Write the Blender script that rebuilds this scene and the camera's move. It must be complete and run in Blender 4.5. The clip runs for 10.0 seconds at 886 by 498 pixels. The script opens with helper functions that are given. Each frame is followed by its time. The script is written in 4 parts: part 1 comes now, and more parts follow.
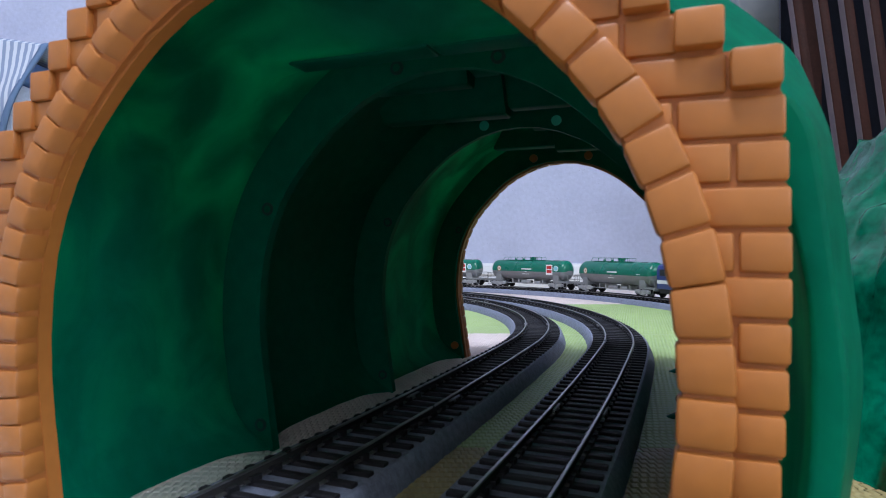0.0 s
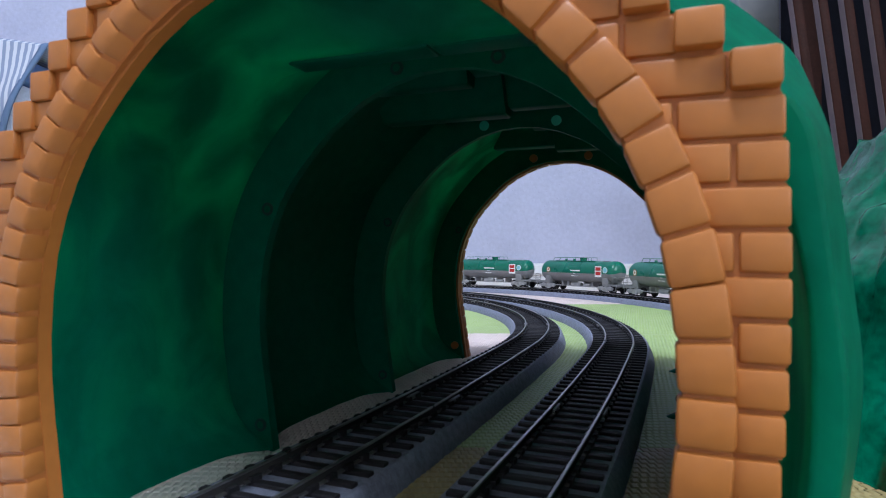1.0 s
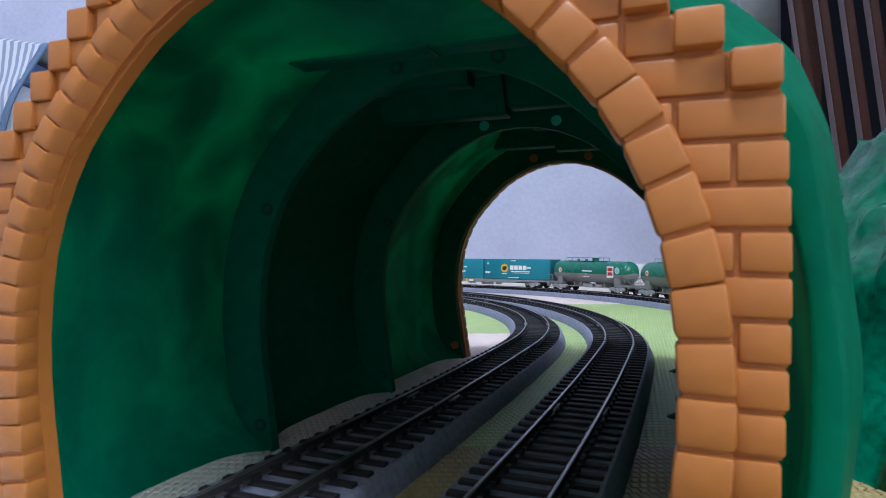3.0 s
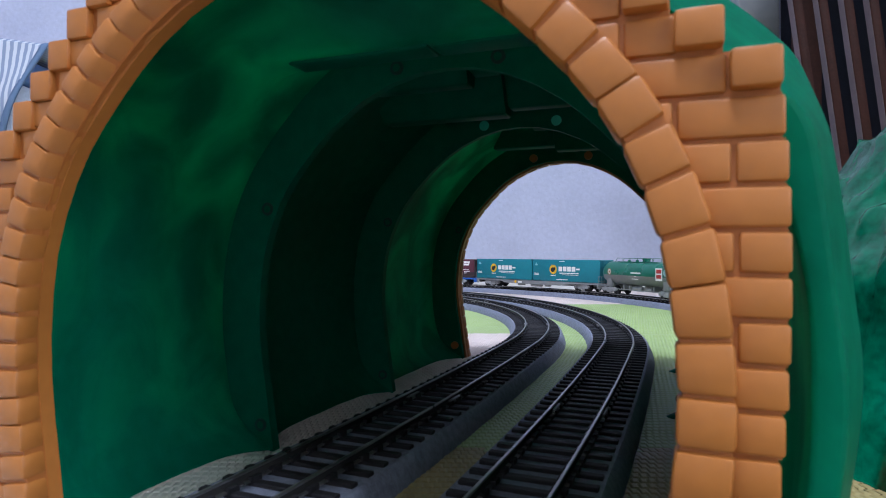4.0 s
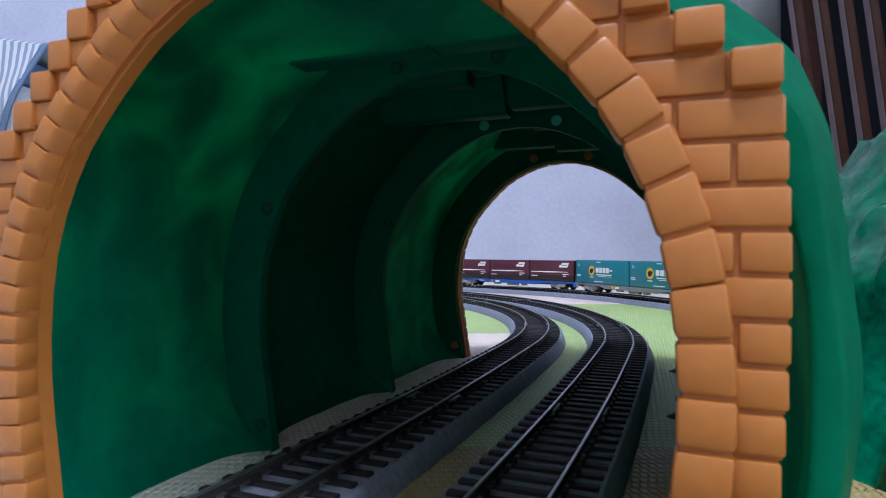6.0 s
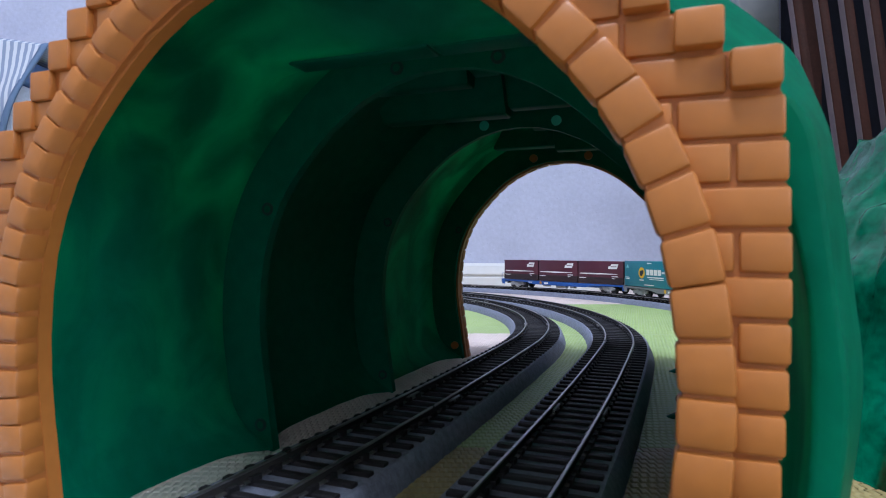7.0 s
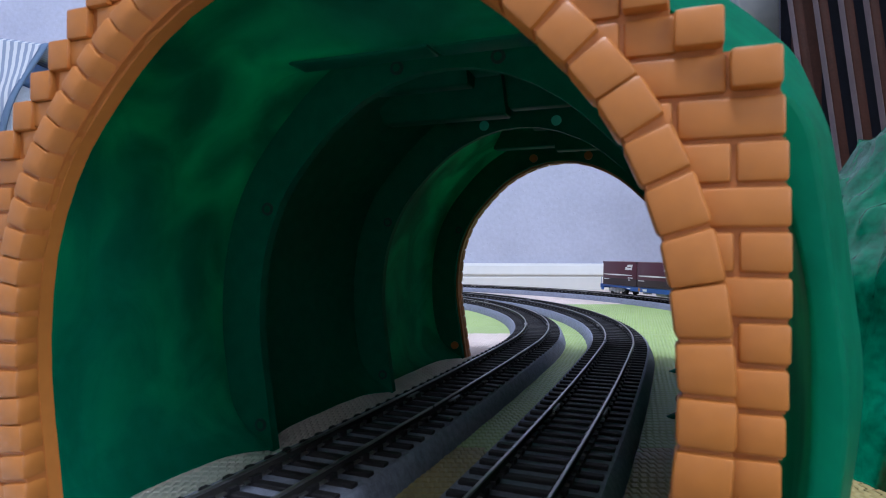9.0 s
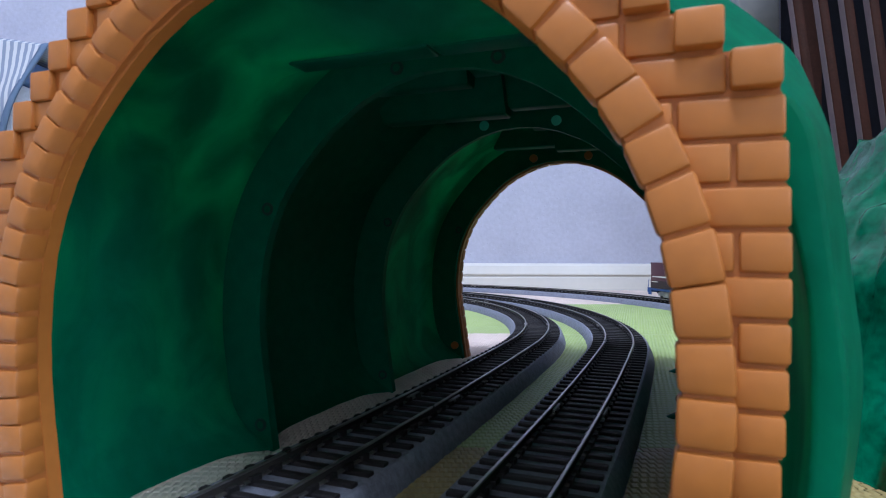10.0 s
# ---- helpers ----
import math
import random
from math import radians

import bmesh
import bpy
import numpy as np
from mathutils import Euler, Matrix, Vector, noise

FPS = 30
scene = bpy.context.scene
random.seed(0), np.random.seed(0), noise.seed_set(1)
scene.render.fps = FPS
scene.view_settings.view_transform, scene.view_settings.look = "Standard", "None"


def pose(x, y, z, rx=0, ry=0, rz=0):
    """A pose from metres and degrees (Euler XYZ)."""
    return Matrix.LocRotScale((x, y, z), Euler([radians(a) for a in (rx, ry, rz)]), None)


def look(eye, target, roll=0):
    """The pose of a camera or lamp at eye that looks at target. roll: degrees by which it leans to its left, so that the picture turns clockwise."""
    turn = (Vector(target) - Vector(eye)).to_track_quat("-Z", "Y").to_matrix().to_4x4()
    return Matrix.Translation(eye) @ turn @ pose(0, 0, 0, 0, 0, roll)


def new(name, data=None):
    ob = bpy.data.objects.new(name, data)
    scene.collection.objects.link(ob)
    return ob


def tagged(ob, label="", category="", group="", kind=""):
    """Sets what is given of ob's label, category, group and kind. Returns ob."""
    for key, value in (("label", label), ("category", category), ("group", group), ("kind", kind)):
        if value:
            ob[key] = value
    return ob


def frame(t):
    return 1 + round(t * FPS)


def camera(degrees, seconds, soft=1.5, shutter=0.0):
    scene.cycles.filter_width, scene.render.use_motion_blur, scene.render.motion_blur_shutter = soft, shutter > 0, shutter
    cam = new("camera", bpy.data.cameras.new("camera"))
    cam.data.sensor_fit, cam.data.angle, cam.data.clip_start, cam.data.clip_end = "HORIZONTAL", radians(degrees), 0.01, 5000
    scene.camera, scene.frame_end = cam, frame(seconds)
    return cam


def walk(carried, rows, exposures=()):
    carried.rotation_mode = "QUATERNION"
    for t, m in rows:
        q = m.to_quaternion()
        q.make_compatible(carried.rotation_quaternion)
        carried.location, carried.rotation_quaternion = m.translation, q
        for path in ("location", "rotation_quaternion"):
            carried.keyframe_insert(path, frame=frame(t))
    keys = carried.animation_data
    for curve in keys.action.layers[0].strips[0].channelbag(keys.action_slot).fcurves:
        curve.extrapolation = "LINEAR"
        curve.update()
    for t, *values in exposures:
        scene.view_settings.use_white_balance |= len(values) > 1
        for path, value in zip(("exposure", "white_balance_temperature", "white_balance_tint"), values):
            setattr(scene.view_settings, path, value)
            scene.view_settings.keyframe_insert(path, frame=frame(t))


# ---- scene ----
# all plans below are in millimetres of the real model and are scaled to metres by MM
MM = 0.001
cam = camera(71.56, 10.0, soft=1.0)
EYE = (0.0, 0.0, 0.0624)
# the camera stands still beside the track, almost level
CAM_POSE = Matrix.Translation(EYE) @ pose(0, 0, 0, 90.376, 0, 0) @ pose(0, 0, 0, 0, 0, 0.172)
# a phone-sized aperture, focused on the train
cam.data.dof.use_dof = True
cam.data.dof.focus_distance = 0.75
cam.data.dof.aperture_fstop = 60.0
walk(cam, [(0.0, CAM_POSE), (10.0, CAM_POSE)])

# ---- light ----
world = bpy.data.worlds.new("world")
scene.world = world
world.use_nodes = True
wbg = world.node_tree.nodes["Background"]
wbg.inputs[0].default_value = (0.75, 0.83, 1.0, 1)
wbg.inputs[1].default_value = 0.15
scene.view_settings.exposure = 0.0


def area_lamp(name, m, size, watts, colour, shape="DISK"):
    d = bpy.data.lights.new(name, "AREA")
    d.shape, d.size, d.energy, d.color = shape, size, watts, colour
    ob = new(name, d)
    ob.matrix_world = m
    return ob


area_lamp("ceiling_lamp_light", pose(-0.28, -0.52, 2.27), 0.62, 67.0, (0.71, 0.81, 1.0))
# unseen daylight source, added as fill from behind on the right
area_lamp("added_fill_light", look((1.97, -1.72, 1.35), (0.0, 0.0, 0.4)), 1.2, 58.0, (0.74, 0.86, 1.0), "SQUARE")


# ---- materials ----
def mat(name, colour, rough=0.5, metal=0.0, var=0.08, scale=60.0, bump=0.0, bscale=400.0, coat=0.0, spec=0.5, colour2=None, detail=4.0):
    """A painted or moulded surface: two scales of colour change, roughness change and fine relief."""
    m = bpy.data.materials.new(name)
    m.use_nodes = True
    nt = m.node_tree
    n, l = nt.nodes, nt.links
    b = n["Principled BSDF"]
    b.inputs["Roughness"].default_value = rough
    b.inputs["Metallic"].default_value = metal
    b.inputs["Coat Weight"].default_value = coat
    b.inputs["Specular IOR Level"].default_value = spec
    tc = n.new("ShaderNodeTexCoord")
    n1 = n.new("ShaderNodeTexNoise")
    n1.inputs["Scale"].default_value = scale
    n1.inputs["Detail"].default_value = detail
    n2 = n.new("ShaderNodeTexNoise")
    n2.inputs["Scale"].default_value = scale * 9
    n2.inputs["Detail"].default_value = 3
    l.new(tc.outputs["Object"], n1.inputs["Vector"])
    l.new(tc.outputs["Object"], n2.inputs["Vector"])
    add = n.new("ShaderNodeMath")
    add.operation = "ADD"
    l.new(n1.outputs["Fac"], add.inputs[0])
    l.new(n2.outputs["Fac"], add.inputs[1])
    ramp = n.new("ShaderNodeMapRange")
    ramp.inputs[1].default_value, ramp.inputs[2].default_value = 0.7, 1.3
    l.new(add.outputs[0], ramp.inputs[0])
    mix = n.new("ShaderNodeMix")
    mix.data_type = "RGBA"
    c2 = colour2 or tuple(min(1, c * (1 + var)) for c in colour)
    c1 = colour if colour2 else tuple(c * (1 - var) for c in colour)
    mix.inputs[6].default_value, mix.inputs[7].default_value = (*c1, 1), (*c2, 1)
    l.new(ramp.outputs[0], mix.inputs[0])
    l.new(mix.outputs[2], b.inputs["Base Color"])
    rr = n.new("ShaderNodeMapRange")
    rr.inputs[3].default_value, rr.inputs[4].default_value = max(0.02, rough - 0.08), min(1, rough + 0.08)
    l.new(n1.outputs["Fac"], rr.inputs[0])
    l.new(rr.outputs[0], b.inputs["Roughness"])
    if bump:
        n3 = n.new("ShaderNodeTexNoise")
        n3.inputs["Scale"].default_value = bscale
        n3.inputs["Detail"].default_value = 3
        l.new(tc.outputs["Object"], n3.inputs["Vector"])
        bp = n.new("ShaderNodeBump")
        bp.inputs["Strength"].default_value = bump
        bp.inputs["Distance"].default_value = 0.0006
        l.new(n3.outputs["Fac"], bp.inputs["Height"])
        l.new(bp.outputs[0], b.inputs["Normal"])
    return m


def plastic_shell(name, colour, rough, thin):
    """Moulded plastic of uneven thickness that lets some light through where it is thin."""
    m = mat(name, colour, rough, var=0.16, scale=22, bump=0.16, bscale=90, spec=0.035)
    nt = m.node_tree
    n, l = nt.nodes, nt.links
    b = n["Principled BSDF"]
    out = [x for x in n if x.type == "OUTPUT_MATERIAL"][0]
    tc = n.new("ShaderNodeTexCoord")
    mp = n.new("ShaderNodeMapping")
    mp.inputs["Scale"].default_value = (0.8, 1.0, 0.8)
    mp.inputs["Rotation"].default_value = (0.3, 0.5, 0.2)
    l.new(tc.outputs["Object"], mp.inputs[0])
    nz = n.new("ShaderNodeTexNoise")
    nz.inputs["Scale"].default_value = 46
    nz.inputs["Detail"].default_value = 5
    nz.inputs["Distortion"].default_value = 0.9
    l.new(mp.outputs[0], nz.inputs["Vector"])
    rg = n.new("ShaderNodeMapRange")
    rg.interpolation_type = "SMOOTHSTEP"
    rg.inputs[1].default_value, rg.inputs[2].default_value = 0.30, 0.74
    rg.inputs[3].default_value, rg.inputs[4].default_value = 0.30 * thin, thin
    l.new(nz.outputs["Fac"], rg.inputs[0])
    tint = n.new("ShaderNodeMix")
    tint.data_type = "RGBA"
    tint.clamp_factor = False
    tint.inputs[6].default_value, tint.inputs[7].default_value = (0.0, 0.0, 0.0, 1), (0.0, 0.235, 0.112, 1)
    l.new(rg.outputs[0], tint.inputs[0])
    tr = n.new("ShaderNodeBsdfTranslucent")
    l.new(tint.outputs[2], tr.inputs[0])
    ad = n.new("ShaderNodeAddShader")
    l.new(b.outputs[0], ad.inputs[0])
    l.new(tr.outputs[0], ad.inputs[1])
    l.new(ad.outputs[0], out.inputs["Surface"])
    return m


def foam(name, colour, emboss=True):
    """Embossed foam tile: long staggered pips."""
    m = mat(name, colour, 0.44, var=0.10, scale=9, spec=0.5)
    if not emboss:
        return m
    nt = m.node_tree
    n, l = nt.nodes, nt.links
    b = n["Principled BSDF"]
    tc = n.new("ShaderNodeTexCoord")
    mp = n.new("ShaderNodeMapping")
    mp.inputs["Rotation"].default_value = (0, 0, radians(-3))
    mp.inputs["Scale"].default_value = (1000, 1000, 1000)
    l.new(tc.outputs["Object"], mp.inputs[0])
    br = n.new("ShaderNodeTexBrick")
    br.inputs["Scale"].default_value = 1.0
    br.inputs["Mortar Size"].default_value = 0.62
    br.inputs["Mortar Smooth"].default_value = 1.0
    br.inputs["Brick Width"].default_value = 2.4
    br.inputs["Row Height"].default_value = 3.8
    l.new(mp.outputs[0], br.inputs["Vector"])
    bp = n.new("ShaderNodeBump")
    bp.invert = True
    bp.inputs["Strength"].default_value = 0.9
    bp.inputs["Distance"].default_value = 0.0007
    l.new(br.outputs["Fac"], bp.inputs["Height"])
    l.new(bp.outputs[0], b.inputs["Normal"])
    return m


ORANGE = mat("orange_plastic", (0.385, 0.130, 0.026), 0.42, var=0.07, scale=40, bump=0.10, bscale=300)
ORANGE_JOINT = mat("orange_plastic_joint", (0.36, 0.108, 0.022), 0.5, var=0.08, scale=40, bump=0.15, bscale=300)
GREEN = plastic_shell("thin_green_moulded_plastic", (0.0, 0.098, 0.056), 0.48, 0.85)
# same green with no glow-through, putting shade into the middle section
GREEN_OPAQUE = plastic_shell("opaque_green_moulded_plastic", (0.0, 0.098, 0.056), 0.48, 0.0)
# pale green painted as light that comes through flange holes
GREEN_LIT = mat("painted_lit_green", (0.02, 0.52, 0.36), 0.35)
# near-black green painted as the shade inside a screw hole
HOLE_SHADE = mat("shaded_hole_plastic", (0.0, 0.02, 0.012), 0.6)
HILL = mat("crinkled_green_plastic", (0.0, 0.105, 0.056), 0.22, var=0.5, scale=34, bump=1.0, bscale=110, spec=0.30)
BED = mat("grey_ballast_plastic", (0.20, 0.218, 0.295), 0.75, var=0.36, scale=430, bump=0.5, bscale=1300)
TIE = mat("black_sleeper_plastic", (0.020, 0.019, 0.022), 0.6, var=0.25, scale=200, bump=0.25, bscale=900, spec=0.18)
RAIL = mat("nickel_rail", (0.40, 0.39, 0.38), 0.30, 0.95, var=0.12, scale=120)
# web metal, much darker than the rail head and foot
WEB = mat("dark_rail_metal", (0.035, 0.033, 0.033), 0.5, 0.3, var=0.2, scale=120)
FOAM_GREEN = foam("green_foam", (0.36, 0.475, 0.19))
FOAM_BEIGE = foam("beige_foam", (0.72, 0.60, 0.57))
FOAM_GREY = foam("pale_grey_foam", (0.66, 0.645, 0.60))
FOAM_OLIVE = foam("olive_brown_foam", (0.34, 0.27, 0.12))
PIPS = {FOAM_GREEN: foam("green_foam_pip", (0.36, 0.475, 0.19), False), FOAM_BEIGE: foam("beige_foam_pip", (0.72, 0.60, 0.57), False),
        FOAM_GREY: foam("pale_grey_foam_pip", (0.66, 0.645, 0.60), False), FOAM_OLIVE: foam("olive_brown_foam_pip", (0.34, 0.27, 0.12), False)}
PAPER = mat("embossed_wallpaper", (0.425, 0.445, 0.585), 0.85, var=0.07, scale=14, bump=1.0, bscale=95, spec=0.2)
_n, _l = PAPER.node_tree.nodes, PAPER.node_tree.links
_v = _n.new("ShaderNodeTexVoronoi")
_v.inputs["Scale"].default_value = 120.0
_l.new([x for x in _n if x.type == "TEX_COORD"][0].outputs["Object"], _v.inputs["Vector"])
_mr = _n.new("ShaderNodeMapRange")
_mr.inputs[1].default_value, _mr.inputs[2].default_value = 0.05, 0.17
_mr.inputs[3].default_value, _mr.inputs[4].default_value = 1.0, 0.0
_l.new(_v.outputs["Distance"], _mr.inputs[0])
_bp = _n.new("ShaderNodeBump")
_bp.inputs["Strength"].default_value = 0.6
_bp.inputs["Distance"].default_value = 0.0006
_l.new(_mr.outputs[0], _bp.inputs["Height"])
_l.new([x for x in _n if x.type == "BUMP" and x != _bp][0].outputs[0], _bp.inputs["Normal"])
_l.new(_bp.outputs[0], _n["Principled BSDF"].inputs["Normal"])
SKIRT = mat("white_skirting_board", (0.62, 0.62, 0.645), 0.4, var=0.03, scale=10)
FLOORWOOD = mat("light_floorboard", (0.52, 0.38, 0.23), 0.4, var=0.2, scale=7)
# for the unseen walls: whiter than the north wall to bounce fill light
WHITEPAPER = mat("bounce_white_wallpaper", (0.74, 0.75, 0.78), 0.85, var=0.04, scale=12, bump=0.6, bscale=95, spec=0.2)
CEIL = mat("white_ceiling", (0.82, 0.82, 0.83), 0.9, var=0.03, scale=8)
TANK_GREEN = mat("tank_green_paint", (0.0, 0.130, 0.082), 0.28, var=0.06, scale=30)
GREY_PAINT = mat("grey_wagon_paint", (0.205, 0.21, 0.215), 0.5, var=0.12, scale=120)
TRUCK_GREY = mat("grey_bogie_plastic", (0.27, 0.27, 0.275), 0.55, var=0.22, scale=200, bump=0.2, bscale=900)
DARK = mat("dark_wheel_metal", (0.03, 0.03, 0.032), 0.4, 0.6, var=0.2, scale=200)
TEAL = mat("teal_container_paint", (0.0, 0.185, 0.245), 0.42, var=0.07, scale=60)
TEAL_DARK = mat("dark_teal_container_end", (0.0, 0.115, 0.155), 0.45, var=0.07, scale=60)
MAROON = mat("maroon_container_paint", (0.080, 0.013, 0.028), 0.42, var=0.08, scale=60)
MAROON_DARK = mat("black_brown_container_paint", (0.022, 0.010, 0.013), 0.45, var=0.1, scale=60)
BLUE = mat("blue_wagon_paint", (0.012, 0.085, 0.33), 0.4, var=0.08, scale=80)
DEEP_BLUE = mat("deep_blue_locomotive_paint", (0.010, 0.035, 0.20), 0.4, var=0.08, scale=80)
WHITE = mat("white_marking", (0.78, 0.78, 0.78), 0.5, var=0.03, scale=100)
RED = mat("red_marking", (0.42, 0.02, 0.02), 0.5, var=0.05, scale=100)
YELLOW = mat("yellow_marking", (0.75, 0.42, 0.02), 0.5, var=0.05, scale=100)
BLACK = mat("black_marking", (0.012, 0.012, 0.012), 0.5, var=0.1, scale=100)
CYAN = mat("pale_blue_marking", (0.22, 0.52, 0.58), 0.5, var=0.05, scale=100)
GOLD = mat("brown_gold_marking", (0.40, 0.17, 0.05), 0.5, var=0.1, scale=100)
WALNUT = mat("dark_brown_stained_wood", (0.030, 0.011, 0.009), 0.45, var=0.25, scale=30, spec=0.06)
# paler brown painted as light on the slats' left faces
WALNUT_LIT = mat("lit_brown_wood_edge", (0.115, 0.078, 0.085), 0.42, var=0.15, scale=30)
NAVY = mat("dark_navy_cloth", (0.005, 0.006, 0.011), 0.9, var=0.3, scale=40, bump=0.3, spec=0.1)
# grey that stands in for a shaded stretch of wall
GREY_WALL_SHADE = mat("grey_wall_shade", (0.24, 0.25, 0.28), 0.6, var=0.06, scale=9)
BLUEBOX = mat("blue_storage_plastic", (0.10, 0.19, 0.42), 0.35, var=0.1, scale=20)
HEM = mat("dull_blue_cloth", (0.10, 0.16, 0.28), 0.9, bump=0.3, bscale=600)
CLEARBOX = mat("milky_storage_plastic", (0.50, 0.55, 0.66), 0.3, var=0.15, scale=30)
LAMPGLASS = bpy.data.materials.new("lamp_diffuser")
LAMPGLASS.use_nodes = True
LAMPGLASS.node_tree.nodes["Principled BSDF"].inputs["Emission Color"].default_value = (0.86, 0.9, 1, 1)
LAMPGLASS.node_tree.nodes["Principled BSDF"].inputs["Emission Strength"].default_value = 4.0

# striped cloth
STRIPE = mat("striped_cloth", (0.6, 0.62, 0.7), 0.9, var=0.05, scale=20, bump=0.3, bscale=600)
_n, _l = STRIPE.node_tree.nodes, STRIPE.node_tree.links
_tc = _n.new("ShaderNodeTexCoord")
_w = _n.new("ShaderNodeTexWave")
_w.bands_direction = "X"
_w.inputs["Scale"].default_value = 33.0
_w.inputs["Distortion"].default_value = 1.6
_l.new(_tc.outputs["Object"], _w.inputs[0])
_r = _n.new("ShaderNodeValToRGB")
_r.color_ramp.elements[0].position, _r.color_ramp.elements[1].position = 0.42, 0.58
_r.color_ramp.elements[0].color, _r.color_ramp.elements[1].color = (0.20, 0.25, 0.37, 1), (0.47, 0.50, 0.59, 1)
_l.new(_w.outputs["Fac"], _r.inputs[0])
_l.new(_r.outputs[0], _n["Principled BSDF"].inputs["Base Color"])


# ---- mesh helpers ----
def mesh_of(name, bm, material, smooth=False):
    bmesh.ops.recalc_face_normals(bm, faces=bm.faces)
    me = bpy.data.meshes.new(name)
    bm.to_mesh(me)
    bm.free()
    me.materials.append(material)
    if smooth:
        me.shade_smooth()
        me.set_sharp_from_angle(angle=radians(38))
    return me


def part(name, bm, material, parent=None, label="", m=None, smooth=False):
    ob = new(name, mesh_of(name, bm, material, smooth))
    ob.parent = parent
    if m is not None:
        ob.matrix_basis = m
    if label:
        ob["label"] = label
    return ob


def share(name, me, parent, m):
    ob = new(name, me)
    ob.parent = parent
    ob.matrix_basis = m
    return ob


def thing(name, label, category, m=None, group="", kind=""):
    ob = new(name)
    ob.empty_display_size = 0.01
    if m is not None:
        ob.matrix_basis = m
    return tagged(ob, label, category, group, kind)


def box(bm, x0, x1, y0, y1, z0, z1, bevel=0.0, seg=2):
    """A box in millimetres, with rounded edges."""
    vs = [bm.verts.new((x * MM, y * MM, z * MM)) for z in (z0, z1) for y in (y0, y1) for x in (x0, x1)]
    fs = [bm.faces.new([vs[i] for i in f]) for f in ((0, 2, 3, 1), (4, 5, 7, 6), (0, 1, 5, 4), (2, 6, 7, 3), (0, 4, 6, 2), (1, 3, 7, 5))]
    if bevel:
        es = list({e for f in fs for e in f.edges})
        bmesh.ops.bevel(bm, geom=es, offset=bevel * MM, segments=seg, affect="EDGES", profile=0.5)


def newbox(*a, **k):
    bm = bmesh.new()
    box(bm, *a, **k)
    return bm


def prism(bm, pts, axis, a0, a1, bevel=0.0):
    """A polygon (mm) drawn in the plane across axis, pushed from a0 to a1."""
    def at(p, a):
        q = {"x": (a, p[0], p[1]), "y": (p[0], a, p[1]), "z": (p[0], p[1], a)}[axis]
        return [c * MM for c in q]
    lo = [bm.verts.new(at(p, a0)) for p in pts]
    hi = [bm.verts.new(at(p, a1)) for p in pts]
    fs = [bm.faces.new(lo[::-1]), bm.faces.new(hi)]
    for i in range(len(pts)):
        j = (i + 1) % len(pts)
        fs.append(bm.faces.new((lo[i], lo[j], hi[j], hi[i])))
    if bevel:
        es = list({e for f in fs for e in f.edges})
        bmesh.ops.bevel(bm, geom=es, offset=bevel * MM, segments=2, affect="EDGES", profile=0.5)


def rod(bm, p, q, r, n=8):
    """A round rod between two points in mm."""
    p, q = Vector(p) * MM, Vector(q) * MM
    d = q - p
    m = Matrix.Translation((p + q) / 2) @ d.to_track_quat("Z", "Y").to_matrix().to_4x4()
    bmesh.ops.create_cone(bm, cap_ends=True, segments=n, radius1=r * MM, radius2=r * MM, depth=d.length, matrix=m)


def newrod(*a, **k):
    bm = bmesh.new()
    rod(bm, *a, **k)
    return bm


def sweep(bm, rows, closed=True):
    """Joins rows of points (mm) into a skin; each row is a ring (closed) or a strip."""
    vs = [[bm.verts.new([c * MM for c in p]) for p in row] for row in rows]
    for a, b in zip(vs, vs[1:]):
        n = len(a)
        for i in range(n if closed else n - 1):
            j = (i + 1) % n
            bm.faces.new((a[i], a[j], b[j], b[i]))
    if closed:
        bm.faces.new(vs[0][::-1])
        bm.faces.new(vs[-1])
    return vs


# ---- the plan: tracks ----
RAIL_Z = 10.5          # rail head above the foam mats
HEAD = 0.3501          # heading of the straight, from +y to +x
A_END = (46.7, 362.5)  # where the curve of the inner track begins
A_R = 451.5
SPACING = 53.9
C_MID, C_R = (-253.9, 576.9), 530.2
C_OUT = 1.33           # where the outer loop runs straight again


def place_ab(s, off):
    """Point and heading on the two tunnel tracks: s mm from the start of the curve, off to the right of the inner track."""
    dx, dy = math.sin(HEAD), math.cos(HEAD)
    rx, ry = dy, -dx
    if s <= 0:
        k = 0.00021
        lat = off - 0.5 * k * s * s
        h = HEAD + k * s * -1.0
        return (A_END[0] + dx * s + rx * lat, A_END[1] + dy * s + ry * lat), h
    a = s / A_R
    cx, cy = A_END[0] - rx * A_R, A_END[1] - ry * A_R
    h = HEAD - a
    return (cx + math.cos(h) * (A_R + off), cy - math.sin(h) * (A_R + off)), h


def place_c(s, off=0.0):
    """Point and heading on the loop that the train runs on; off to the right of travel."""
    q = min(max(s, 0.0), C_OUT * C_R)
    a = q / C_R
    h = math.pi / 2 + a
    r = C_R - off
    x, y = C_MID[0] + math.sin(a) * r, C_MID[1] + math.cos(a) * r
    extra = s - q
    return (x + math.sin(h) * extra, y + math.cos(h) * extra), h


def sleeper_mesh():
    bm = bmesh.new()
    prism(bm, [(-1.4, 5.6), (1.4, 5.6), (1.3, 7.3), (1.05, 7.55), (-1.05, 7.55), (-1.3, 7.3)], "x", -16, 16)
    for sx in (-8.25, 8.25):
        for d in (-1.15, 1.15):
            box(bm, sx + d - 0.65, sx + d + 0.65, -1.75, 1.75, 7.4, 8.75)
    return mesh_of("sleeper", bm, TIE)


SLEEPER = None


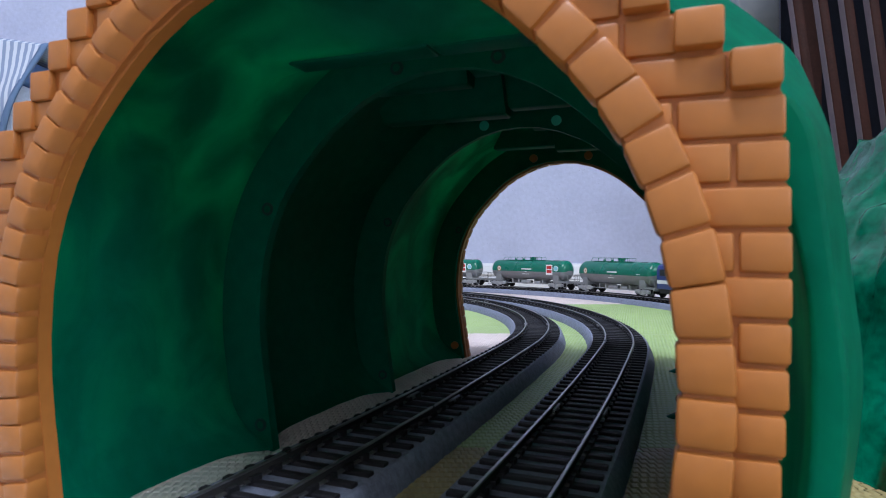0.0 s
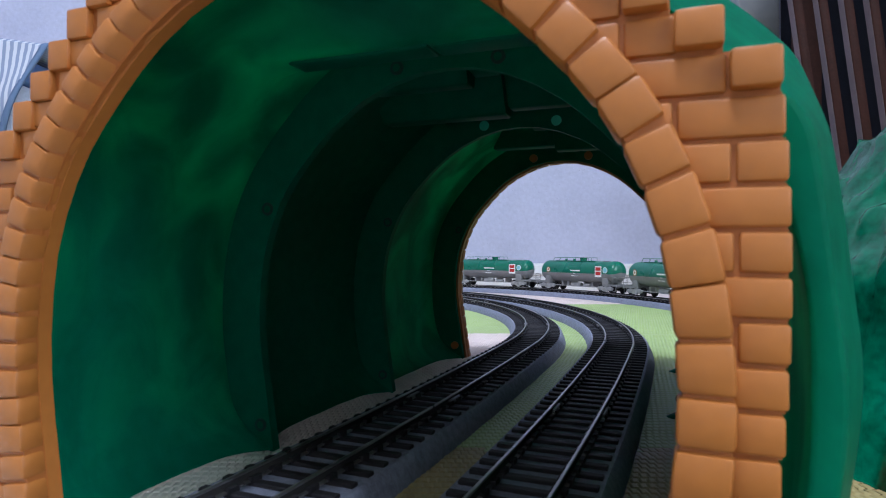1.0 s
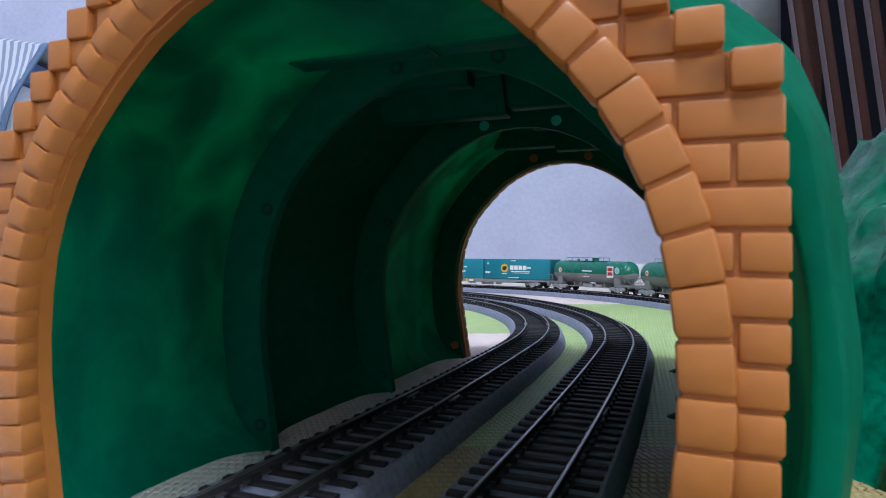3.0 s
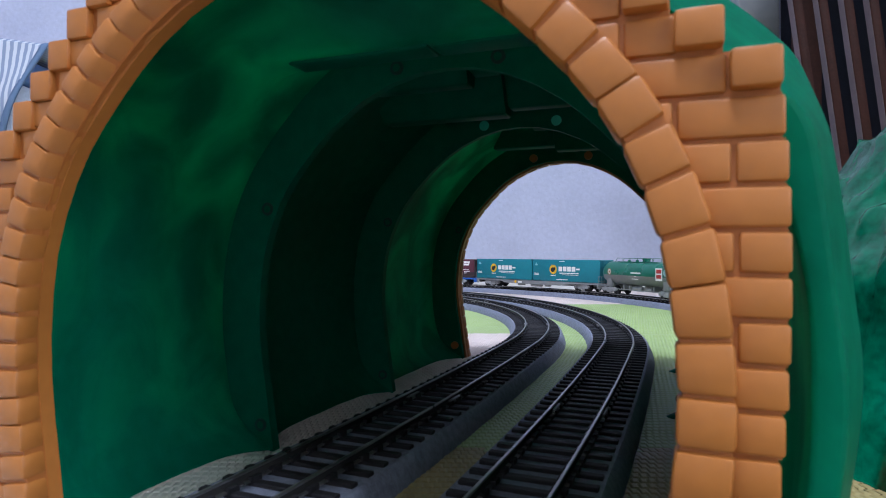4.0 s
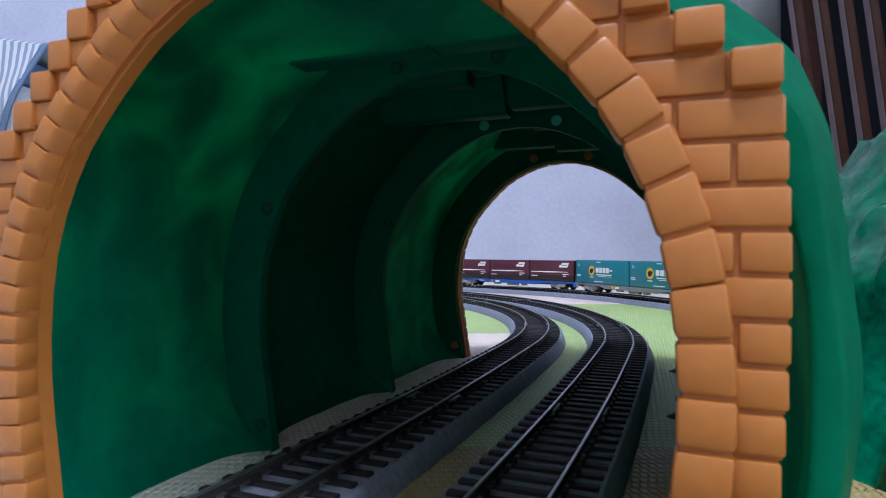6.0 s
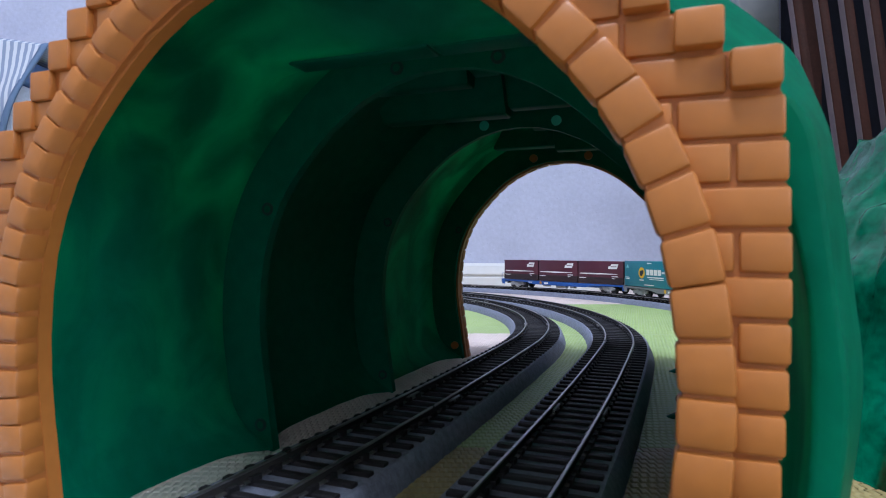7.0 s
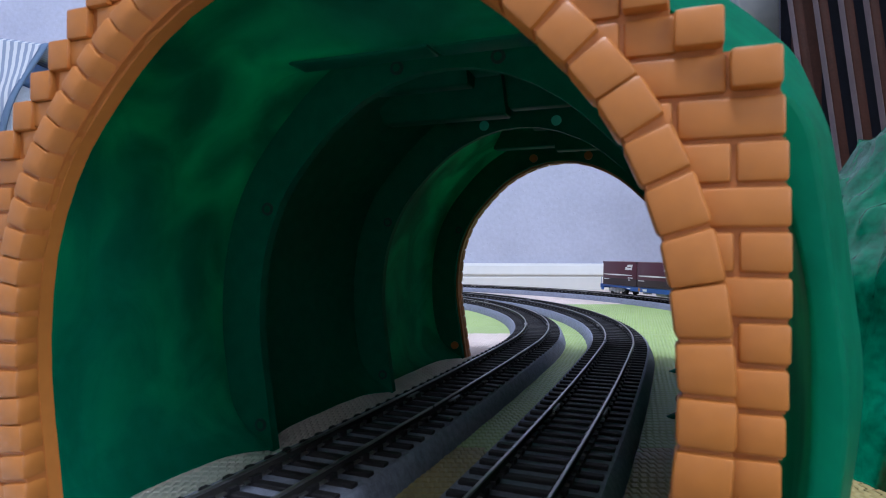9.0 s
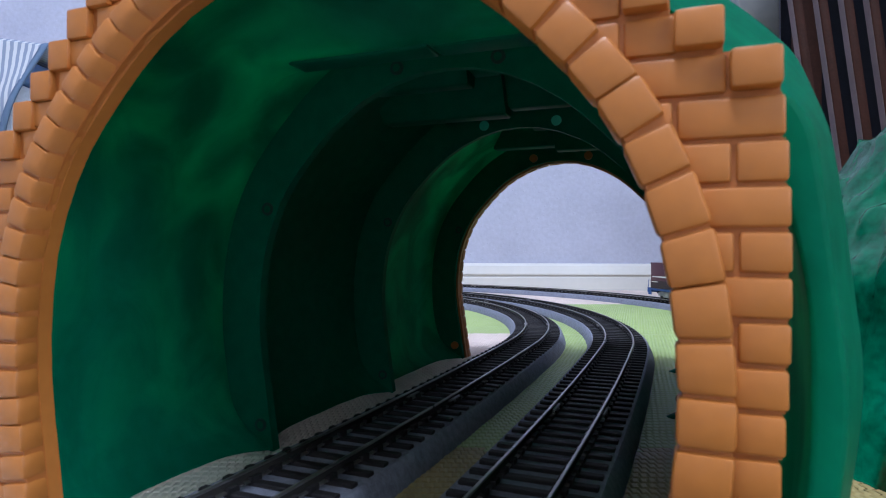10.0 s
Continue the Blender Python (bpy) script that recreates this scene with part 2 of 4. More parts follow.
def build_track(label, place, s0, s1, near0, near1, step=6.0, phase=0.0):
    t = thing("model_track", label, "model track", group="model railway tracks")
    n = max(2, int((s1 - s0) / step))
    ss = [s0 + (s1 - s0) * i / n for i in range(n + 1)]
    # ballast-shaped roadbed with sloped shoulders and a sunk channel under the sleepers
    prof = [(-20.0, 0.1), (-19.5, 2.0), (-17.7, 6.0), (-16.9, 6.6), (-16.2, 6.55), (16.2, 6.55), (16.9, 6.6), (17.7, 6.0), (19.5, 2.0), (20.0, 0.1)]
    rows = []
    for s in ss:
        rows.append([(*place(s, o)[0], z) for o, z in prof])
    bm = bmesh.new()
    sweep(bm, rows)
    part("roadbed", bm, BED, t, "blue-grey ballast-textured plastic roadbed", smooth=True)
    for side in (-8.25, 8.25):
        head = [(-0.45, 9.9), (-0.43, 10.40), (-0.28, 10.5), (0.28, 10.5), (0.43, 10.40), (0.45, 9.9)]
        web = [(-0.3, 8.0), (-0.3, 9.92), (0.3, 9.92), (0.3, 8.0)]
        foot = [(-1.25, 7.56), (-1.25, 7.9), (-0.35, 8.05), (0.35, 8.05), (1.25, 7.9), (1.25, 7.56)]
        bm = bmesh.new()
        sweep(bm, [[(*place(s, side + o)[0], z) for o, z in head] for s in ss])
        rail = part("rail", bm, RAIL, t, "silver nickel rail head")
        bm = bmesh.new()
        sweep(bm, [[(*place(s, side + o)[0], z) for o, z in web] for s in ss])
        part("rail_web", bm, WEB, rail, "dark rail web")
        bm = bmesh.new()
        sweep(bm, [[(*place(s, side + o)[0], z) for o, z in foot] for s in ss])
        part("rail_foot", bm, RAIL, rail, "bright rail foot showing between the chairs")
    count = int((s1 - s0) / 7.8)
    far = bmesh.new()
    some = False
    for i in range(count):
        s = s0 + (i + 0.5) * 7.8 + phase
        (x, y), h = place(s, 0.0)
        if near0 <= s <= near1:
            share("sleeper", SLEEPER, t, Matrix.Translation((x * MM, y * MM, 0)) @ Matrix.Rotation(-h, 4, "Z"))
        else:
            some = True
            m = Matrix.Translation((x * MM, y * MM, 0)) @ Matrix.Rotation(-h, 4, "Z")
            k = len(far.verts)
            box(far, -16, 16, -1.55, 1.55, 5.6, 7.55)
            far.verts.ensure_lookup_table()
            for v in far.verts[k:]:
                v.co = m @ v.co
    if some:
        tagged(part("sleeper_row", far, TIE, t), kind="stuff")
    else:
        far.free()
    # rail joiners
    for s in ([x for x in (-142.0, 104.0, 330.0) if near0 < x < near1]):
        for side in (-8.25, 8.25):
            (x, y), h = place(s, side)
            bm = bmesh.new()
            box(bm, -1.15, 1.15, -5, 5, 8.0, 9.3, bevel=0.2)
            share("rail_joiner", mesh_of("rail_joiner", bm, RAIL), t, Matrix.Translation((x * MM, y * MM, 0)) @ Matrix.Rotation(-h, 4, "Z"))
    return t


# ---- setting ----
FLOOR_Z = -10.0
WALL_Y = 1190.0


def setting():
    tagged(part("floor", newbox(-2600, 2000, -2600, WALL_Y + 100, FLOOR_Z - 60, FLOOR_Z), FLOORWOOD), "light wooden floor of the room", "floor", kind="structure")
    tagged(part("wall_north", newbox(-2600, 2000, WALL_Y, WALL_Y + 100, FLOOR_Z, 2400), PAPER), "pale lavender embossed wallpaper wall", "wall", kind="structure")
    tagged(part("wall_south", newbox(-2600, 2000, -2700, -2600, FLOOR_Z, 2400), WHITEPAPER), "pale embossed wallpaper wall", "wall", kind="structure")
    tagged(part("wall_west", newbox(-2700, -2600, -2600, WALL_Y, FLOOR_Z, 2400), WHITEPAPER), "pale embossed wallpaper wall", "wall", kind="structure")
    bm = bmesh.new()
    for y0, y1, z0, z1 in ((-2600, -2400, FLOOR_Z, 2400), (-1100, WALL_Y, FLOOR_Z, 2400), (-2400, -1100, FLOOR_Z, 700), (-2400, -1100, 2000, 2400)):
        box(bm, 2000, 2100, y0, y1, z0, z1)
    tagged(part("wall_east", bm, WHITEPAPER), "pale embossed wallpaper wall with an opening for the added window", "wall", kind="structure")
    # window added to go with the fill light; none is known here
    w = thing("added_window", "unseen white framed window added for fill light from the right", "window", kind="structure")
    for y0, y1, z0, z1 in ((-2400, -2350, 700, 2000), (-1150, -1100, 700, 2000), (-1775, -1725, 750, 1950), (-2350, -1150, 700, 750), (-2350, -1150, 1950, 2000)):
        part("added_window_frame", newbox(2020, 2080, y0, y1, z0, z1, bevel=2), SKIRT, w)
    tagged(part("ceiling", newbox(-2700, 2100, -2700, WALL_Y + 100, 2400, 2460), CEIL), "plain white ceiling", "ceiling", kind="structure")
    bm = bmesh.new()
    y = WALL_Y
    prism(bm, [(y - 9, FLOOR_Z), (y - 9, 15), (y - 6.5, 18), (y - 7, 20), (y - 11, 21.5), (y - 11, 24), (y - 8, 38), (y - 4, 43), (y, 43), (y, FLOOR_Z)], "x", -2600, 2000)
    tagged(part("baseboard", bm, SKIRT), "white moulded skirting board with a groove", "skirting board", kind="structure")
    # round ceiling lamp
    lamp = thing("ceiling_lamp", "round white ceiling lamp, switched on", "ceiling lamp", pose(-0.28, -0.52, 2.4))
    bm = bmesh.new()
    bmesh.ops.create_cone(bm, cap_ends=True, segments=40, radius1=0.3, radius2=0.3, depth=0.05, matrix=Matrix.Translation((0, 0, -0.026)))
    part("housing", bm, CEIL, lamp)
    bm = bmesh.new()
    bmesh.ops.create_cone(bm, cap_ends=True, segments=40, radius1=0.24, radius2=0.285, depth=0.05, matrix=Matrix.Translation((0, 0, -0.078)))
    part("diffuser", bm, LAMPGLASS, lamp, "glowing white diffuser")


def puzzle_edge(x0, x1, y, depth=5.0):
    """Points along y = const from x0 to x1 with puzzle teeth at fixed places, so that neighbours lock."""
    out = [(x0, y)]
    i = math.ceil(x0 / 20.0)
    while (i + 1) * 20.0 < x1:
        for u, v in ((0.18, 0), (0.12, 0.6), (0.20, 1), (0.62, 1), (0.70, 0.6), (0.64, 0)):
            out.append(((i + u) * 20.0, y + v * depth))
        i += 1
    return out + [(x1, y)]


def pips(ob, material, x0, x1, y0, y1, t0, t1):
    """Moulded pips of a foam mat, row by row, on the stretch beside and beyond the tunnel."""
    verts, faces = [], []
    for j in range(int(max(y0, 60) / 3.8) + 1, int(min(y1, 900) / 3.8) - 1):
        y = j * 3.8 + 1.9
        f = (y - y0) / (y1 - y0)
        lo, hi = max(x0 + (t0 - x0) * f + 3, -100), min(x1 + (t1 - x1) * f - 3, 330)
        for i in range(math.ceil(lo / 2.4), math.floor(hi / 2.4)):
            x = (i + 0.5 * (j % 2)) * 2.4
            k = len(verts)
            for a, b, c in ((1.0, 1.75, 0.0), (0.62, 1.25, 0.3)):
                verts += [((x + p * a) * MM, (y + q * b) * MM, c * MM) for p, q in ((-1, -1), (1, -1), (1, 1), (-1, 1))]
            faces += [(k + 4, k + 5, k + 6, k + 7)] + [(k + e, k + (e + 1) % 4, k + 4 + (e + 1) % 4, k + 4 + e) for e in range(4)]
    if not faces:
        return
    me = bpy.data.meshes.new("embossing")
    me.from_pydata(verts, [], faces)
    me.materials.append(PIPS[material])
    p = new("embossing", me)
    p.parent = ob
    tagged(p, kind="stuff")


def foam_mat(label, material, x0, x1, y0, y1, t0=None, t1=None):
    """A foam tile; t0, t1: its sides at the far edge, where it has been cut aslant."""
    m = bmesh.new()
    t0, t1 = (x0 if t0 is None else t0), (x1 if t1 is None else t1)
    g = 0.15
    pts = puzzle_edge(x0 + g, x1 - g, y0 + g) + puzzle_edge(t0 + g, t1 - g, y1 - g)[::-1]
    prism(m, pts, "z", FLOOR_Z + 0.01, 0)
    ob = tagged(part("foam_mat", m, material), label, "foam mat", "puzzle foam mats on the floor")
    pips(ob, material, x0, x1, y0, y1, t0, t1)
    return ob


def mats():
    rows = [(-390, -98), (-98, 194), (194, 478), (478, 755), (755, 1040), (-690, -390)]
    cols = {0: (-620, -320, -20, 290, 600), 1: (-620, -320, -20, 290, 600), 2: (-620, -320, -20, 290, 600), 3: (-560, -245, 62, 360, 660), 4: (-560, -245, 62, 360, 660), 5: (-620, -320, -20, 290, 600)}
    pick = {(1, 0): FOAM_BEIGE, (1, 1): FOAM_GREY, (1, 2): FOAM_OLIVE, (1, 3): FOAM_BEIGE, (0, 1): FOAM_BEIGE, (0, 2): FOAM_OLIVE, (2, 0): FOAM_GREEN, (2, 1): FOAM_BEIGE,
            (2, 2): FOAM_GREEN, (2, 3): FOAM_GREEN, (3, 0): FOAM_BEIGE, (3, 1): FOAM_GREEN, (3, 2): FOAM_GREEN, (3, 3): FOAM_GREEN, (4, 1): FOAM_BEIGE, (4, 2): FOAM_BEIGE, (4, 0): FOAM_GREEN,
            (4, 3): FOAM_BEIGE, (0, 0): FOAM_GREEN, (0, 3): FOAM_GREEN, (5, 0): FOAM_BEIGE, (5, 1): FOAM_GREEN, (5, 2): FOAM_BEIGE, (5, 3): FOAM_OLIVE}
    words = {FOAM_GREEN: "green embossed foam puzzle mat under the tracks", FOAM_BEIGE: "pinkish beige embossed foam puzzle mat", FOAM_GREY: "pale grey embossed foam puzzle mat", FOAM_OLIVE: "olive brown embossed foam puzzle mat"}
    for r, (y0, y1) in enumerate(rows):
        for c in range(4):
            f = pick[(r, c)]
            cut = [None, None]
            if r == 2:
                nxt = cols[3]
                cut = [nxt[c], nxt[c + 1]]
            foam_mat(words[f], f, cols[r][c], cols[r][c + 1], y0, y1, *cut)


# ---- the toy tunnel ----
TUNNEL = Matrix.Translation((-0.027, 0.101, 0)) @ Matrix.Rotation(-0.365, 4, "Z")
ARCH = [(56, 0), (57.3, 8), (58.6, 17), (60.2, 27), (61.3, 36), (61.6, 45), (61.0, 54), (59.8, 62), (57.3, 70), (54.2, 77), (50.6, 83), (46.6, 88), (42, 93),
        (37, 98), (31.5, 102.6), (24.5, 107), (16.5, 110.6), (8, 112.8), (0, 113.4)]


def arch_points(off=0.0, bulge=0.0):
    """The horseshoe opening, left foot to right foot, moved outwards by off."""
    half = ARCH
    pts = [(-w, z) for w, z in half] + [(w, z) for w, z in half[-2::-1]]
    out = []
    for i, (u, z) in enumerate(pts):
        a, b = pts[max(i - 1, 0)], pts[min(i + 1, len(pts) - 1)]
        tx, tz = b[0] - a[0], b[1] - a[1]
        L = math.hypot(tx, tz)
        nx, nz = -tz / L, tx / L
        zz = z + nz * off
        if i in (0, len(pts) - 1):
            zz, nx = 0.0, math.copysign(1, u)
        out.append((u + nx * off, max(zz, 0.0)))
    return out


def arc_walk(pts, count):
    """count + 1 even points along a polyline, with the outward normals."""
    seg = [math.dist(a, b) for a, b in zip(pts, pts[1:])]
    total = sum(seg)
    out = []
    for k in range(count + 1):
        d = total * k / count
        i = 0
        while i < len(seg) - 1 and d > seg[i]:
            d -= seg[i]
            i += 1
        f = d / seg[i]
        a, b = pts[i], pts[i + 1]
        p = (a[0] + (b[0] - a[0]) * f, a[1] + (b[1] - a[1]) * f)
        a, b = pts[max(i - 1, 0)], pts[min(i + 2, len(pts) - 1)]
        L = math.dist(a, b)
        out.append((p, (-(b[1] - a[1]) / L, (b[0] - a[0]) / L)))
    return out


FACE_T = 5.2
# the two sides of the moulding differ: step width, arch stone pitch, first joint from the foot, half-width at the first step, course height, foot of the courses, how far the arch stones stand into the opening
SIDES = {-1: (5.07, 5.48, 0.95, 70.1, 5.6, -2.3, 0.0), 1: (6.6, 6.73, 4.35, 73.7, 5.76, -3.65, 0.4)}
TOP_COURSE = 24


def course_z(k, s):
    return max(k * SIDES[s][4] + SIDES[s][5], 0.0)


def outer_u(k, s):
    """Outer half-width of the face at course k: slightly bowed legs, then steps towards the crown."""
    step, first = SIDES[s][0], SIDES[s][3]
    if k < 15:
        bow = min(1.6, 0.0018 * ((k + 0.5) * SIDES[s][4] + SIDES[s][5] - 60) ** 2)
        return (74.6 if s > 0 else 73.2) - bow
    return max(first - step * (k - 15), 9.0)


def front_cut(z, s):
    """How far the front edge of the arch stones is cut back from the opening at height z."""
    return (0.05 if s < 0 else 0.014) * min(max(z - 45, 0.0), 56)


def portal(parent_m, label, sign):
    """A brick-patterned portal. sign 1: it faces -y; -1: it faces +y (the far end)."""
    t = thing("tunnel_portal", label, "toy tunnel portal", parent_m @ (Matrix.Identity(4) if sign > 0 else Matrix.Rotation(math.pi, 4, "Z")), "tunnel portals")

    def ap(off):
        if sign > 0:
            return arch_points(off)
        return [(u - (3.6 * max(0.0, 1 - z / 95) if u < 0 else 0), z) for u, z in arch_points(off)]
    inner = ap(0.0)
    # recessed face plate around the opening
    outline = []
    for s in (-1, 1):
        side = []
        for k in range(TOP_COURSE):
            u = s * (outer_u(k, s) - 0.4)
            z0, z1 = course_z(k, s), course_z(k + 1, s)
            side += [(u, z0), (u, z1)]
        outline += side if s < 0 else side[::-1]
    bm = bmesh.new()
    prism(bm, outline + ap(0.35)[::-1], "y", 0.75, FACE_T - 0.2)
    bmesh.ops.remove_doubles(bm, verts=bm.verts, dist=1e-6)
    part("face_plate", bm, ORANGE_JOINT, t, "orange plastic joints between the bricks")
    # the reveal behind the arch stones, and the shallow bed on which these sit
    bm = bmesh.new()
    prism(bm, ap(0.06) + ap(6.2)[::-1], "y", 2.3, FACE_T)
    part("reveal", bm, ORANGE, t, "smooth orange plastic reveal", smooth=True)
    bm = bmesh.new()
    prism(bm, ap(0.22) + ap(6.2)[::-1], "y", -1.8, 2.3)
    bm.verts.ensure_lookup_table()
    for v, (u0, z0), (u1, z1) in zip(bm.verts, ap(0.0), ap(1.0)):
        v.co += Vector((u1 - u0, 0, z1 - z0)) * 0.85 * front_cut(z0, -1 if u0 < 0 else 1) * MM
    part("joint_bed", bm, ORANGE_JOINT, t, "recessed joints between the arch stones", smooth=True)
    # arch stones, each side from its foot to the crown
    fine = arc_walk(inner, 600)
    total = sum(math.dist(p, q) for p, q in zip(inner, inner[1:]))
    th = 6.7
    for s in (-1, 1):
        pitch, first, proud = SIDES[s][1], SIDES[s][2], SIDES[s][6]
        d = first - pitch
        while d < total / 2 - 1:
            lo, hi = max(d, 0.0) + 0.18, min(d + pitch, total / 2) - 0.18
            d += pitch
            if hi - lo < 1.0:
                continue
            quad = []
            for e in (lo, hi):
                f = e / total if s < 0 else 1 - e / total
                quad.append(fine[round(f * 600)])
            (p, pn), (q, qn) = quad if s < 0 else quad[::-1]
            bm = bmesh.new()
            prism(bm, [(e[0] + m[0] * o, e[1] + m[1] * o) for e, m, o in ((p, pn, -proud), (q, qn, -proud), (q, qn, th), (p, pn, th))], "y", -2.6, 2.45)
            # towards the crown the front edge is cut back from the opening
            cut = front_cut(p[1], s) * MM
            bm.verts.ensure_lookup_table()
            for v, m in ((bm.verts[0], pn), (bm.verts[1], qn)):
                v.co += Vector((m[0], 0, m[1])) * cut
            bmesh.ops.bevel(bm, geom=list(bm.edges), offset=0.8 * MM, segments=2, affect="EDGES", profile=0.5)
            part("arch_stone", bm, ORANGE, t, smooth=True)
    # wall bricks, course by course; they run in under the arch stones
    ring = ap(5.6)

    def ring_u(z):
        for (u0, z0), (u1, z1) in zip(ring[len(ring) // 2:], ring[len(ring) // 2 + 1:]):
            if z1 <= z <= z0:
                return u0 + (u1 - u0) * (z - z0) / (z1 - z0 + 1e-9)
        return 0.0
    for k in range(TOP_COURSE):
        for s in (-1, 1):
            z0, z1 = course_z(k, s) + 0.32, course_z(k + 1, s) - 0.32
            if z1 - z0 < 1.0:
                continue
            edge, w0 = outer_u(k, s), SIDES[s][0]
            start = ring_u(z1) if z1 < 118.5 else 0.0
            joints, u = [edge], edge
            while u > start + 1.2:
                u -= (13.0 if len(joints) > 1 or k % 2 == 0 else 6.3)
                joints.append(max(u, start))
            for i in range(len(joints) - 1):
                a, b = joints[i + 1] + 0.3, joints[i] - (0.3 if i else 0)
                if b - a < 0.9:
                    continue
                bm = bmesh.new()
                if k >= 15 and i == 0:
                    a2 = max(b - w0 + 0.3, start)
                    lo, hi = sorted((s * a2, s * (b + 0.3)))
                    if s < 0:
                        box(bm, lo - 0.25, hi + 0.25, -0.8, FACE_T + 1.0, z0 - 0.6, z1 + 0.35, bevel=0.55)
                    else:
                        box(bm, lo, hi - 0.6, -1.8, FACE_T + 1.0, z0 + 0.2, z1 + 0.1, bevel=0.6)
                    part("step_brick", bm, ORANGE, t, "proud orange step brick", smooth=True)
                    if a2 - a > 1.5:
                        bm = bmesh.new()
                        lo, hi = sorted((s * a, s * (a2 + 0.3)))
                        box(bm, lo, hi, 0, 4, z0, z1, bevel=0.55)
                        part("brick", bm, ORANGE, t, smooth=True)
                else:
                    lo, hi = sorted((s * a, s * b))
                    box(bm, lo, hi, 0, 4, z0, z1, bevel=0.55)
                    part("brick", bm, ORANGE, t, smooth=True)
    return t


def smooth01(v):
    v = min(1.0, max(0.0, v))
    return v * v * (3 - 2 * v)


def shell_off(d0, d1, z):
    """How far the skin of one section stands out from the opening: d0 mm from its start, d1 mm before its flange, at height z."""
    o = 16.2 + 2.6 * smooth01(min(d0, d1) / 26)
    if d1 < 11:
        o -= 9.0 * (1 - max(d1, 0.0) / 11) ** 2 * (1 - smooth01(z / 13))
    if z < 12:
        o -= 7.5 * (1 - z / 12) ** 2
    return o


# outer flank of the first section where it bulges most, foot to crown: half-width, height
BULGE = [(86, 0), (86.3, 12), (86.8, 24.8), (87.9, 31), (88.6, 38.3), (88.9, 45), (87.9, 52.6), (86.4, 66.9), (85, 77.9), (84.3, 82.5), (81.9, 89),
         (78.7, 95), (75.3, 98.6), (69.4, 105), (60, 113), (48, 121), (33, 127.5), (16, 131), (0, 132)]
PEG_HOLES = (1, 18, 22)   # flange holes that the far portal's pegs fill


def section(y0, y1, label, seed, skin, plates, bulging=False, dips=()):
    t = thing("tunnel_section", label, "toy tunnel section", TUNNEL, "tunnel sections")
    n = 60
    ys = [y0 + (y1 - y0) * i / n for i in range(n + 1)]

    def ring(y, extra):
        res = []
        base, full = arch_points(0.0), arch_points(1.0)
        for i, ((u, z), (u1, z1)) in enumerate(zip(base, full)):
            nx, nz = u1 - u, z1 - z
            if extra and bulging and u > 0:
                bu, bz = BULGE[len(base) - 1 - i]
                k = 0.24 + 0.24 * smooth01((bz - 84) / 14)
                o = (k * (y - 30) - (0.008 if y > 30 else 0.003) * (y - 30) ** 2) * (1 - smooth01((bz - 105) / 30))
                res.append((bu + nx * o, y, bz + nz * o if bz > 1 else 0.0))
                continue
            o = shell_off(y - y0, y1 - 3.0 - y, z) + extra
            w = 0.8 * noise.noise(Vector((u * 0.035 + seed, y * 0.06, z * 0.035))) + 0.5 * noise.noise(Vector((u * 0.1, y * 0.14 + seed, z * 0.1)))
            pu, pz = u + nx * (o + w), max(0.0, z + nz * (o + w))
            # flat steps pressed into the crown
            for u0, u1, zl, ya, yb, ramp in dips:
                if u0 < pu < u1 and pz > zl + extra:
                    pz -= (pz - zl - extra) * smooth01((y - ya + ramp) / ramp) * (1 - smooth01((y - yb) / 3.0))
            res.append((pu, y, pz))
        return res
    bm = bmesh.new()
    rows_in = [ring(y, 0.0) for y in ys]
    rows_out = [ring(y, 1.6) for y in ys]
    vi = sweep(bm, rows_in, closed=False)
    vo = sweep(bm, rows_out, closed=False)
    for a, b in ((vi[0], vo[0]), (vi[-1], vo[-1])):
        for i in range(len(a) - 1):
            bm.faces.new((a[i], a[i + 1], b[i + 1], b[i]))
    for i in range(len(vi) - 1):
        for k in (0, -1):
            bm.faces.new((vi[i][k], vi[i + 1][k], vo[i + 1][k], vo[i][k]))
    sh = part("shell", bm, skin, t, "green moulded plastic shell", smooth=True)
    sub = sh.modifiers.new("rounded", "SUBSURF")
    sub.levels = sub.render_levels = 2
    # joining flange at the far end
    bm = bmesh.new()
    def wider(pts):
        return [(u + (4.6 * max(0.0, 1 - z / 100) if u > 0 else 0), z) for u, z in pts]
    prism(bm, wider(arch_points(1.3)) + arch_points(16.8)[::-1], "y", y1 - 3.0, y1 - 0.2, bevel=0.0)
    part("flange", bm, GREEN_OPAQUE, t, "dark green joining flange", smooth=True)
    # screw holes round the flange; two pale discs paint light coming through at the middle one's crown
    fl = arc_walk(arch_points(5.2), 40)
    for k in (1, 10, 18, 22, 30, 39):
        p, _ = fl[k]
        if seed == 15 and k in PEG_HOLES:
            continue
        bm = bmesh.new()
        # a flat disc whose colour gives the hole's shade; nothing is cut out
        rod(bm, (p[0], y1 - 3.3, p[1]), (p[0], y1 - 2.9, p[1]), 2.1, 16)
        lit = seed == 8 and k in (18, 22)
        peg = part("lit_hole_disc" if lit else "hole_shade_disc", bm, GREEN_LIT if lit else HOLE_SHADE, t, "pale green disc painted as light through a screw hole" if lit else "dark disc painted as the shade in a screw hole", smooth=True)
        if not lit:
            part("screw_boss", newrod((p[0], y1 - 3.45, p[1]), (p[0], y1 - 3.25, p[1]), 1.15, n=12), GREEN_OPAQUE, peg)
    # raised bead along the flange's inner edge
    bm = bmesh.new()
    prism(bm, wider(arch_points(1.1)) + wider(arch_points(2.5))[::-1], "y", y1 - 3.8, y1 - 2.8)
    part("flange_bead", bm, GREEN_OPAQUE, t, smooth=True)
